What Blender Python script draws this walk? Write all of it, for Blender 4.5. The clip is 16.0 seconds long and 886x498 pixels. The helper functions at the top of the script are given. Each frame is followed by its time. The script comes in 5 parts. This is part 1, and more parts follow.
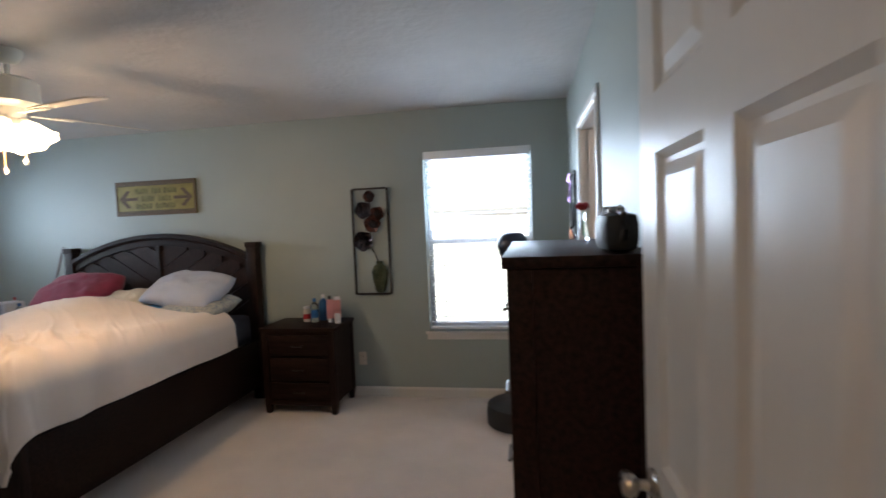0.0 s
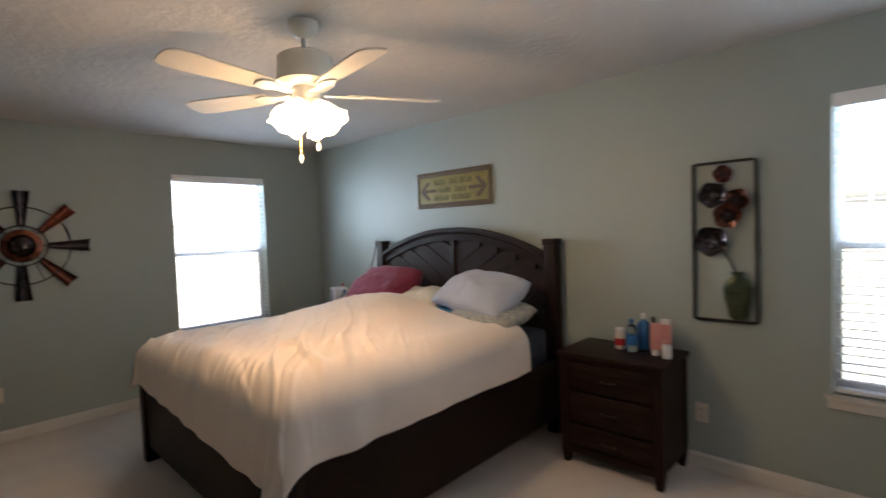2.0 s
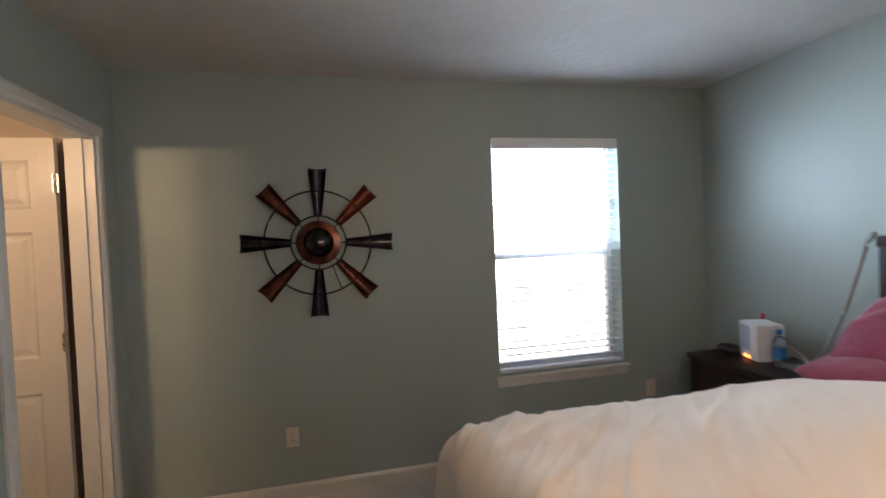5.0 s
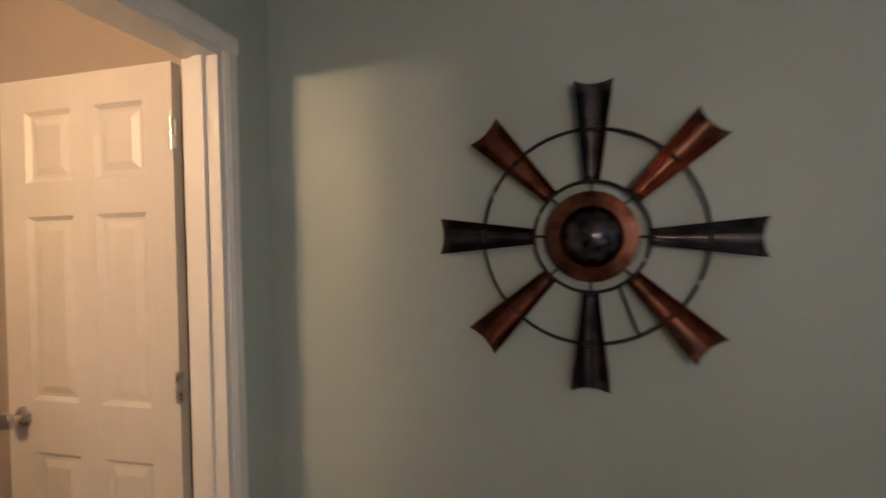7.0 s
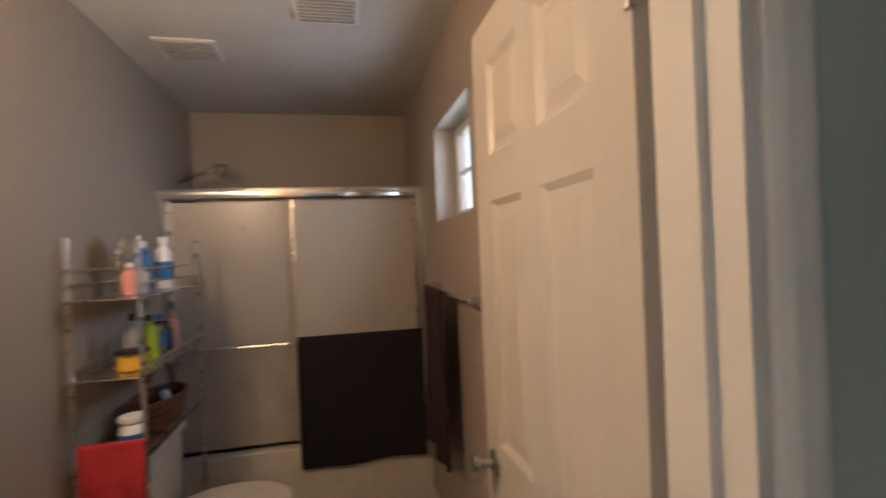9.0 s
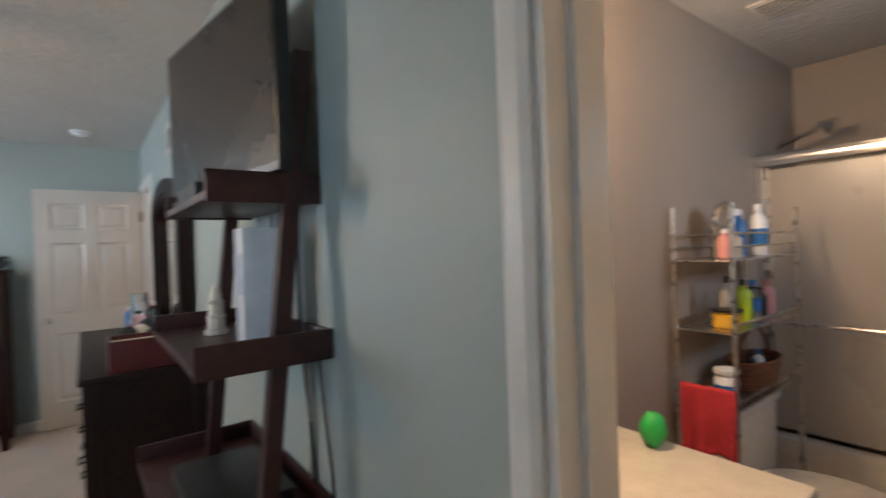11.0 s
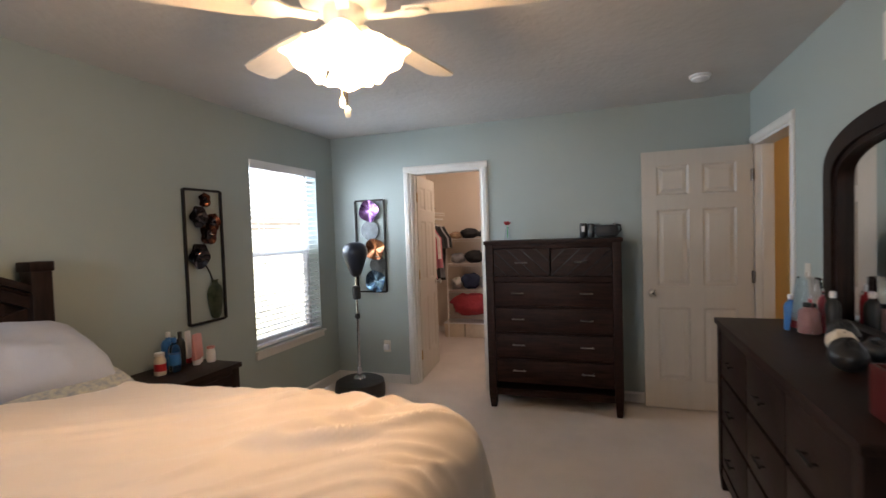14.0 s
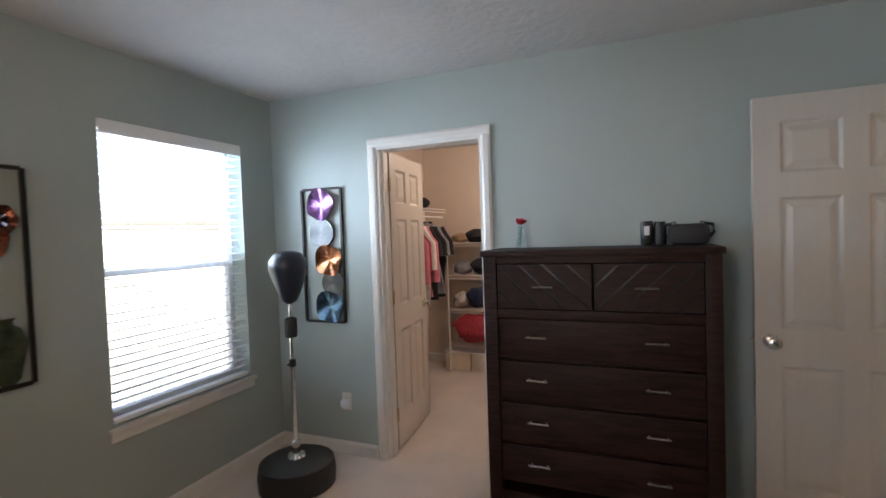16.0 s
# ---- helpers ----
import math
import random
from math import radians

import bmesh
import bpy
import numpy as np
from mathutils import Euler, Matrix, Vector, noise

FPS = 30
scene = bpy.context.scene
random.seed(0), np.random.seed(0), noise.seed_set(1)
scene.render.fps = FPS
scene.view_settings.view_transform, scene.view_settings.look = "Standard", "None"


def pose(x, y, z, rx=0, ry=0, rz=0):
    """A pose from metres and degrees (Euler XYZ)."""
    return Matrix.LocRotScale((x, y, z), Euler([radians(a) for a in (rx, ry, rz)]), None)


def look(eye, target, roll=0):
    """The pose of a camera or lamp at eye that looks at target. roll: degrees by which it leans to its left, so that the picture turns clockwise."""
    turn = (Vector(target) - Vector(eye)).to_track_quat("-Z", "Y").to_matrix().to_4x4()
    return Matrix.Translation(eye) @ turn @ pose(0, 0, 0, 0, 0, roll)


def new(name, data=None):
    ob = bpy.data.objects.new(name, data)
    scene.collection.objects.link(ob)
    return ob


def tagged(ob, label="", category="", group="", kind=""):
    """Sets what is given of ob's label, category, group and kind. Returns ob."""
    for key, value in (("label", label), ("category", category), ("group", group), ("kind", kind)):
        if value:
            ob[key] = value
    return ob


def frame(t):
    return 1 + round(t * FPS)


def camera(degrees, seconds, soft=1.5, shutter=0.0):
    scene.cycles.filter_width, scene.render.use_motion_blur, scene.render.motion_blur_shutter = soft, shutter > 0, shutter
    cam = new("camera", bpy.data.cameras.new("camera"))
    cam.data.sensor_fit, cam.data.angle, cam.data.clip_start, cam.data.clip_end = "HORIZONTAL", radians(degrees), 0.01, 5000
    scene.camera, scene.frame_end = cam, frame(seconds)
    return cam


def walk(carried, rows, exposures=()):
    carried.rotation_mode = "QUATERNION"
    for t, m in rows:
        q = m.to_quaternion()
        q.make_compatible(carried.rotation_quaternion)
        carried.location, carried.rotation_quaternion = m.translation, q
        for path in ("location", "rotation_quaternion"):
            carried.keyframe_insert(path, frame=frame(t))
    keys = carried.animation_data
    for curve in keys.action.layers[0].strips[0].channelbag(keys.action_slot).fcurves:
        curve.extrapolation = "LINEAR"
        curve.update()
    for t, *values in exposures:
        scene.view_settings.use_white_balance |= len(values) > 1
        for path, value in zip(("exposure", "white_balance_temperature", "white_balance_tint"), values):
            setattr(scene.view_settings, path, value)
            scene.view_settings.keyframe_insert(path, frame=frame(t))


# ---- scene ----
cam = camera(86.00, 16.0, shutter=0.5)
PATH = [
    (0.0, pose(-0.357, -0.270, 1.462, 87.25, 2.33, 9.76)),
    (0.5, pose(-0.427, -0.042, 1.461, 87.33, 2.36, 17.60)),
    (1.0, pose(-0.587, 0.164, 1.475, 87.45, 2.15, 25.45)),
    (1.5, pose(-0.754, 0.377, 1.495, 87.43, 1.81, 34.37)),
    (2.0, pose(-0.974, 0.584, 1.487, 87.60, 2.09, 43.20)),
    (2.5, pose(-1.243, 0.766, 1.495, 87.94, 2.41, 52.52)),
    (3.0, pose(-1.572, 0.866, 1.522, 87.79, 2.28, 59.71)),
    (5.5, pose(-3.346, 1.121, 1.464, 88.87, 2.14, 81.42)),
    (6.0, pose(-3.723, 1.051, 1.476, 88.88, 1.73, 87.23)),
    (6.5, pose(-4.125, 1.029, 1.462, 89.18, 1.97, 95.31)),
    (7.0, pose(-4.440, 0.960, 1.465, 89.35, 1.30, 104.60)),
    (7.5, pose(-4.745, 0.805, 1.468, 89.72, 0.80, 115.52)),
    (8.0, pose(-5.030, 0.585, 1.458, 89.85, 1.25, 130.12)),
    (8.5, pose(-5.172, 0.366, 1.473, 89.81, 1.78, 149.41)),
    (11.0, pose(-5.310, 0.450, 1.438, 89.65, 2.08, 232.90)),
    (11.5, pose(-5.215, 0.545, 1.448, 89.27, 1.50, 247.40)),
    (12.0, pose(-5.180, 0.655, 1.445, 89.10, 1.35, 261.95)),
    (12.5, pose(-5.141, 0.740, 1.442, 88.52, 1.53, 275.29)),
    (13.0, pose(-4.887, 0.846, 1.432, 88.10, 1.74, 283.41)),
    (13.5, pose(-4.554, 0.925, 1.459, 87.93, 2.06, 287.35)),
    (14.0, pose(-4.203, 1.022, 1.466, 87.95, 1.95, 289.31)),
    (14.5, pose(-3.830, 1.103, 1.466, 87.86, 1.83, 290.00)),
    (15.0, pose(-3.440, 1.137, 1.475, 88.01, 2.17, 290.83)),
    (15.5, pose(-3.065, 1.178, 1.482, 87.82, 2.11, 291.90)),
    (16.0, pose(-2.685, 1.265, 1.474, 88.09, 2.00, 292.38)),
]
walk(cam, PATH, [(0.0, 1.8, 6350, 19), (3.0, 1.95, 6700, 19), (6.0, 2.0, 6400, 18), (7.2, 2.4, 6600, 20), (8.5, 1.95, 6150, 18),
                 (11.0, 2.4, 6100, 15), (12.5, 2.28, 6700, 21), (14.5, 1.8, 6950, 21), (16.0, 1.9, 6550, 20)])

# ---- light ----
world = bpy.data.worlds.new("overcast_sky")
scene.world = world
world.use_nodes = True
wn = world.node_tree
sky = wn.nodes.new("ShaderNodeTexSky")
sky.sky_type = "NISHITA"
sky.sun_disc = False
sky.sun_elevation = radians(42)
sky.sun_rotation = radians(130)
sky.air_density, sky.dust_density = 1.0, 3.0
wn.links.new(sky.outputs[0], wn.nodes["Background"].inputs[0])
wn.nodes["Background"].inputs[1].default_value = 0.15


def lamp(name, kind, power, colour, m, size=0.1, size_y=None):
    d = bpy.data.lights.new(name, kind)
    d.energy, d.color = power, colour
    if kind == "AREA":
        d.shape, d.size, d.size_y = "RECTANGLE", size, size_y or size
    elif kind == "SUN":
        d.angle = size
    else:
        d.shadow_soft_size = size
    ob = new(name, d)
    ob.matrix_world = m
    return ob


lamp("sun", "SUN", 5.0, (1, 0.97, 0.92), look((0, 0, 0), (-0.7, 0.6, -1.0)), radians(0.6))
DAY = (0.66, 0.86, 1.0)
for nm, p, q, pw, sx, sy in (("sky_light_north_window", (-0.74, 3.735, 1.70), (-0.74, 2.0, 1.70), 8.5, 0.80, 0.66),
                             ("sky_light_west_window", (-5.913, 2.55, 1.70), (-4.0, 2.55, 1.70), 9.5, 0.80, 0.66),
                             ("sky_light_bathroom_window", (-5.80, -1.655, 1.84), (-4.0, -1.655, 1.84), 0.8, 0.55, 0.36)):
    lamp(nm, "AREA", pw, DAY, look(p, q), sx, sy).data.spread = radians(150)
WARM = (1.0, 0.68, 0.37)

# ---- helpers of this scene ----


def bx(bm, x0, x1, y0, y1, z0, z1, bev=0.0):
    r = bmesh.ops.create_cube(bm, size=1)
    vs = r["verts"]
    for v in vs:
        v.co = Vector(((x0 + x1) / 2 + v.co.x * (x1 - x0), (y0 + y1) / 2 + v.co.y * (y1 - y0), (z0 + z1) / 2 + v.co.z * (z1 - z0)))
    if bev:
        es = {e for v in vs for e in v.link_edges}
        bmesh.ops.bevel(bm, geom=list(es), offset=bev, segments=2, affect="EDGES", profile=0.6)
    return vs


def prism(bm, pts, axis, a, b):
    """A solid with the outline pts in the two other axes, from a to b along axis."""
    def put(p, w):
        return {"x": (w, p[0], p[1]), "y": (p[0], w, p[1]), "z": (p[0], p[1], w)}[axis]
    va = [bm.verts.new(put(p, a)) for p in pts]
    vb = [bm.verts.new(put(p, b)) for p in pts]
    bm.faces.new(va)
    bm.faces.new(vb[::-1])
    n = len(pts)
    for i in range(n):
        bm.faces.new((va[i], vb[i], vb[(i + 1) % n], va[(i + 1) % n]))


def lathe(bm, prof, c=(0, 0, 0), n=24, m=None):
    rings = []
    for r, z in prof:
        ring = []
        for i in range(n):
            a = 2 * math.pi * i / n
            co = Vector((r * math.cos(a), r * math.sin(a), z))
            if m is not None:
                co = m @ co
            ring.append(bm.verts.new(co + Vector(c)))
        rings.append(ring)
    for a, b in zip(rings, rings[1:]):
        for i in range(n):
            bm.faces.new((a[i], a[(i + 1) % n], b[(i + 1) % n], b[i]))
    bm.faces.new(rings[0][::-1])
    bm.faces.new(rings[-1])


def tube(bm, pts, r, n=8, closed=False):
    pts = [Vector(p) for p in pts]
    rings = []
    k = len(pts)
    for i, p in enumerate(pts):
        d = (pts[(i + 1) % k] - pts[i - 1]) if closed else (pts[min(i + 1, k - 1)] - pts[max(i - 1, 0)])
        d.normalize()
        up = Vector((0, 0, 1)) if abs(d.z) < 0.9 else Vector((1, 0, 0))
        s = d.cross(up).normalized()
        u = s.cross(d)
        rr = r[i] if isinstance(r, (list, tuple)) else r
        rings.append([bm.verts.new(p + (s * math.cos(2 * math.pi * j / n) + u * math.sin(2 * math.pi * j / n)) * rr) for j in range(n)])
    pairs = list(zip(rings, rings[1:])) + ([(rings[-1], rings[0])] if closed else [])
    for a, b in pairs:
        for j in range(n):
            bm.faces.new((a[j], a[(j + 1) % n], b[(j + 1) % n], b[j]))
    if not closed:
        bm.faces.new(rings[0][::-1])
        bm.faces.new(rings[-1])


def grid(bm, nu, nv, f, closed_u=False):
    vs = [[bm.verts.new(f(i / (nu - (0 if closed_u else 1)), j / (nv - 1))) for j in range(nv)] for i in range(nu)]
    for i in range(nu if closed_u else nu - 1):
        for j in range(nv - 1):
            k = (i + 1) % nu
            bm.faces.new((vs[i][j], vs[k][j], vs[k][j + 1], vs[i][j + 1]))
    return vs


def mesh(name, bm, material, smooth=35):
    bmesh.ops.recalc_face_normals(bm, faces=bm.faces[:])
    me = bpy.data.meshes.new(name)
    bm.to_mesh(me)
    bm.free()
    me.materials.append(material)
    if smooth:
        me.polygons.foreach_set("use_smooth", [True] * len(me.polygons))
        me.set_sharp_from_angle(angle=radians(smooth))
    return me


def part(name, bm, material, parent, label="", smooth=35, at=None):
    ob = new(name, mesh(name, bm, material, smooth))
    ob.parent = parent
    if at is not None:
        ob.matrix_basis = at
    if label:
        ob["label"] = label
    return ob


def again(ob, m, parent=None):
    """One more piece on the same mesh."""
    o = new(ob.name.split(".")[0], ob.data)
    o.parent = parent or ob.parent
    o.matrix_basis = m
    if "label" in ob:
        o["label"] = ob["label"]
    return o


def thing(name, label, category, m=None, group="", kind=""):
    ob = new(name)
    ob.empty_display_size = 0.05
    if m is not None:
        ob.matrix_basis = m
    return tagged(ob, label, category, group, kind)


def single(name, bm, material, label, category, kind="", smooth=35, group="", at=None):
    ob = new(name, mesh(name, bm, material, smooth))
    if at is not None:
        ob.matrix_basis = at
    return tagged(ob, label, category, group, kind)


def BM():
    return bmesh.new()


def B(x0, x1, y0, y1, z0, z1, bev=0.0):
    bm = bmesh.new()
    bx(bm, x0, x1, y0, y1, z0, z1, bev)
    return bm


# ---- materials ----
def mat(name, colour, rough=0.6, metal=0.0, scale=8.0, vary=0.12, bump=0.0, bscale=None, stretch=(1, 1, 1), fine=0.0, spec=0.5, coat=0.0, sheen=0.0, colour2=None, emit=None, power=0.0):
    """Base colour broken up by a coarse and a fine noise, with relief."""
    m = bpy.data.materials.new(name)
    m.use_nodes = True
    nt = m.node_tree
    b = nt.nodes["Principled BSDF"]
    b.inputs["Roughness"].default_value = rough
    b.inputs["Metallic"].default_value = metal
    b.inputs["Specular IOR Level"].default_value = spec
    b.inputs["Coat Weight"].default_value = coat
    b.inputs["Sheen Weight"].default_value = sheen
    tc = nt.nodes.new("ShaderNodeTexCoord")
    mp = nt.nodes.new("ShaderNodeMapping")
    mp.inputs["Scale"].default_value = stretch
    nt.links.new(tc.outputs["Object"], mp.inputs[0])
    n1 = nt.nodes.new("ShaderNodeTexNoise")
    n1.inputs["Scale"].default_value = scale
    n1.inputs["Detail"].default_value = 6
    n1.inputs["Roughness"].default_value = 0.62
    nt.links.new(mp.outputs[0], n1.inputs[0])
    ramp = nt.nodes.new("ShaderNodeValToRGB")
    c2 = colour2 or tuple(min(1, c * (1 + vary)) for c in colour)
    c1 = tuple(c * (1 - vary) for c in colour)
    ramp.color_ramp.elements[0].color = (*c1, 1)
    ramp.color_ramp.elements[1].color = (*c2, 1)
    ramp.color_ramp.elements[0].position, ramp.color_ramp.elements[1].position = 0.3, 0.7
    nt.links.new(n1.outputs[0], ramp.inputs[0])
    nt.links.new(ramp.outputs[0], b.inputs["Base Color"])
    rr = nt.nodes.new("ShaderNodeMapRange")
    rr.inputs[3].default_value, rr.inputs[4].default_value = max(0.02, rough * 0.85), min(1, rough * 1.15)
    nt.links.new(n1.outputs[0], rr.inputs[0])
    nt.links.new(rr.outputs[0], b.inputs["Roughness"])
    if bump:
        n2 = nt.nodes.new("ShaderNodeTexNoise")
        n2.inputs["Scale"].default_value = bscale or scale * 8
        n2.inputs["Detail"].default_value = 3
        nt.links.new(mp.outputs[0], n2.inputs[0])
        bp = nt.nodes.new("ShaderNodeBump")
        bp.inputs["Strength"].default_value = bump
        bp.inputs["Distance"].default_value = 0.01
        nt.links.new(n2.outputs[0], bp.inputs["Height"])
        nt.links.new(bp.outputs[0], b.inputs["Normal"])
    if emit:
        b.inputs["Emission Color"].default_value = (*emit, 1)
        b.inputs["Emission Strength"].default_value = power
    return m


def glass(name, colour=(1, 1, 1), rough=0.0):
    m = bpy.data.materials.new(name)
    m.use_nodes = True
    b = m.node_tree.nodes["Principled BSDF"]
    b.inputs["Base Color"].default_value = (*colour, 1)
    b.inputs["Transmission Weight"].default_value = 1
    b.inputs["Roughness"].default_value = rough
    b.inputs["IOR"].default_value = 1.45
    return m


WALL = mat("sage_wall_paint", (0.345, 0.40, 0.385), 0.5, scale=1.3, vary=0.03, bump=0.05, bscale=160)
CEIL = mat("stippled_ceiling", (0.52, 0.505, 0.49), 0.9, scale=3, vary=0.05, bump=0.55, bscale=22)
CARPET = mat("beige_carpet", (0.72, 0.64, 0.595), 1.0, scale=2.2, vary=0.10, bump=0.9, bscale=260, sheen=0.3)
TRIM = mat("white_trim_paint", (0.67, 0.65, 0.62), 0.38, scale=5, vary=0.03, bump=0.03, bscale=90)
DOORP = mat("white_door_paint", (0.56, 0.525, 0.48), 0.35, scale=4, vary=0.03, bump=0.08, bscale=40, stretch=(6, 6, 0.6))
CREAM = mat("cream_closet_paint", (0.66, 0.57, 0.49), 0.6, scale=2, vary=0.03, bump=0.04, bscale=150)
HALLP = mat("yellow_hall_paint", (0.70, 0.56, 0.31), 0.6, scale=2, vary=0.03, bump=0.04, bscale=150)
BATHP = mat("taupe_bath_paint", (0.36, 0.30, 0.25), 0.55, scale=2, vary=0.03, bump=0.04, bscale=150)
VINYL = mat("bath_floor_vinyl", (0.42, 0.36, 0.30), 0.4, scale=3, vary=0.12)
WOOD = mat("espresso_wood", (0.014, 0.0072, 0.0055), 0.45, scale=5, vary=0.5, bump=0.12, bscale=30, stretch=(1.2, 14, 14), colour2=(0.026, 0.0125, 0.0092), spec=0.15)
WOODV = mat("espresso_wood_upright", (0.014, 0.0072, 0.0055), 0.45, scale=5, vary=0.5, bump=0.12, bscale=30, stretch=(14, 14, 1.2), colour2=(0.026, 0.0125, 0.0092), spec=0.15)
WOODP = mat("espresso_panel", (0.020, 0.0095, 0.0075), 0.5, scale=5, vary=0.4, bump=0.14, bscale=30, stretch=(9, 9, 2.5), colour2=(0.036, 0.018, 0.014), spec=0.18)
CHESTW = mat("walnut_chest_wood", (0.017, 0.0070, 0.0056), 0.5, scale=5, vary=0.5, bump=0.15, bscale=28, stretch=(1.2, 12, 12), colour2=(0.040, 0.0165, 0.0125), spec=0.18)
TVW = mat("dark_cherry_wood", (0.036, 0.008, 0.007), 0.42, scale=5, vary=0.4, bump=0.08, bscale=30, stretch=(1.5, 10, 10), coat=0.1)
BLACK = mat("black_plastic", (0.012, 0.012, 0.013), 0.4, scale=20, vary=0.2, bump=0.05)
SCREEN = mat("dark_screen", (0.006, 0.006, 0.007), 0.28, scale=3, vary=0.1)
IRON = mat("black_iron", (0.02, 0.017, 0.015), 0.45, metal=0.6, scale=25, vary=0.3, bump=0.1)
NICKEL = mat("brushed_nickel", (0.55, 0.53, 0.5), 0.28, metal=1, scale=30, vary=0.1)
PEWTER = mat("dull_pewter", (0.20, 0.185, 0.175), 0.34, metal=1, scale=30, vary=0.15)
CHROME = mat("chrome", (0.7, 0.7, 0.7), 0.12, metal=1, scale=20, vary=0.05)
BRASS = mat("brass", (0.40, 0.26, 0.11), 0.3, metal=1, scale=20, vary=0.1)
COPPER = mat("aged_copper", (0.085, 0.026, 0.018), 0.24, metal=0.9, scale=11, vary=0.7, bump=0.12, colour2=(0.27, 0.10, 0.062))
DARKMET = mat("burnt_metal", (0.018, 0.017, 0.022), 0.2, metal=0.9, scale=10, vary=0.7, bump=0.10, colour2=(0.11, 0.095, 0.105))
FANW = mat("white_fan_enamel", (0.78, 0.74, 0.66), 0.35, scale=6, vary=0.03)
BLADE = mat("white_fan_blade", (0.72, 0.66, 0.56), 0.4, scale=5, vary=0.05, stretch=(1, 10, 1))
SHADE = mat("frosted_glass_shade", (0.9, 0.86, 0.78), 0.4, scale=12, vary=0.03, emit=(1.0, 0.80, 0.50), power=1.6)
DUVET = mat("cream_comforter", (0.74, 0.63, 0.55), 0.9, scale=4, vary=0.04, bump=0.10, bscale=14, sheen=0.3)
MATT = mat("charcoal_mattress", (0.045, 0.05, 0.07), 0.9, scale=30, vary=0.3, bump=0.3)
BURG = mat("burgundy_cotton", (0.23, 0.022, 0.06), 0.85, scale=12, vary=0.15, bump=0.3, sheen=0.2)
GREYC = mat("pale_grey_cotton", (0.47, 0.49, 0.57), 0.9, scale=6, vary=0.06, bump=0.25, bscale=60)
BLUEC = mat("blue_cotton", (0.03, 0.17, 0.33), 0.9, scale=14, vary=0.25, bump=0.3)
NAVYC = mat("navy_cotton", (0.02, 0.035, 0.075), 0.9, scale=14, vary=0.25, bump=0.3)
CREAMC = mat("cream_cotton", (0.66, 0.58, 0.46), 0.9, scale=10, vary=0.06, bump=0.25)
PRINTC = mat("grey_cotton_with_blue_print", (0.47, 0.49, 0.57), 0.9, scale=3.2, vary=0.03, bump=0.25, bscale=60, colour2=(0.40, 0.46, 0.60))
FLORAL = mat("floral_cotton", (0.60, 0.57, 0.45), 0.9, scale=42, vary=0.1, bump=0.2, colour2=(0.20, 0.24, 0.30))
BLIND = mat("white_blind_slat", (0.80, 0.81, 0.82), 0.45, scale=10, vary=0.02)
PLATE = mat("ivory_plastic", (0.68, 0.63, 0.55), 0.4, scale=10, vary=0.03)
GLASS = glass("window_glass")
MIRROR = mat("mirror_glass", (0.82, 0.84, 0.83), 0.02, metal=1, scale=2, vary=0.01)
RUBBER = mat("black_vinyl", (0.014, 0.014, 0.016), 0.5, scale=40, vary=0.3, bump=0.25)
NAVY = mat("navy_leather_ball", (0.012, 0.016, 0.03), 0.3, scale=25, vary=0.2, bump=0.1)
GREENV = mat("green_metal_vase", (0.03, 0.06, 0.03), 0.3, metal=0.7, scale=9, vary=0.5, bump=0.1, colour2=(0.12, 0.13, 0.08))


def plain(name, c, rough=0.5, metal=0.0):
    return mat(name, c, rough, metal, scale=18, vary=0.08, bump=0.04)


WHITEP = plain("white_plastic", (0.75, 0.75, 0.77), 0.35)
RED = plain("red_plastic", (0.45, 0.02, 0.03), 0.35)
BLUEP = plain("blue_plastic", (0.03, 0.16, 0.42), 0.35)
PINK = plain("pink_plastic", (0.62, 0.28, 0.27), 0.4)
CLEAR = glass("clear_plastic", (0.85, 0.92, 0.97), 0.05)
YELLOW = plain("yellow_plastic", (0.6, 0.36, 0.03), 0.4)
LIME = plain("lime_plastic", (0.42, 0.55, 0.02), 0.4)
GREENP = plain("green_plastic", (0.02, 0.42, 0.08), 0.45)
CREAMP = plain("cream_ceramic", (0.62, 0.54, 0.44), 0.4)
GREYP = plain("grey_plastic", (0.33, 0.32, 0.31), 0.5)
GOLDS = mat("mustard_sign_board", (0.24, 0.20, 0.05), 0.6, scale=9, vary=0.25, bump=0.1)
SIGNED = plain("dark_sign_paint", (0.07, 0.055, 0.03), 0.6)

# ---- structure ----
W, N, H = -5.844, 3.666, 2.44


def wall(name, axis, a, b, s0, s1, holes, material, label, z1=H):
    """A wall slab from a to b across axis, s0 to s1 along it, with holes (s, s, z, z)."""
    bm = BM()
    cuts = sorted({s0, s1, *[h[0] for h in holes], *[h[1] for h in holes]})
    for p, q in zip(cuts, cuts[1:]):
        hs = [h for h in holes if h[0] <= p + 1e-6 and h[1] >= q - 1e-6]
        spans = [(0, z1)]
        for h in hs:
            spans = [w for (u, v) in spans for w in ((u, h[2]), (h[3], v)) if w[1] - w[0] > 1e-4]
        for u, v in spans:
            if axis == "x":
                bx(bm, a, b, p, q, u, v)
            else:
                bx(bm, p, q, a, b, u, v)
    bmesh.ops.remove_doubles(bm, verts=bm.verts[:], dist=1e-5)
    return single(name, bm, material, label, "wall", "structure", 0)


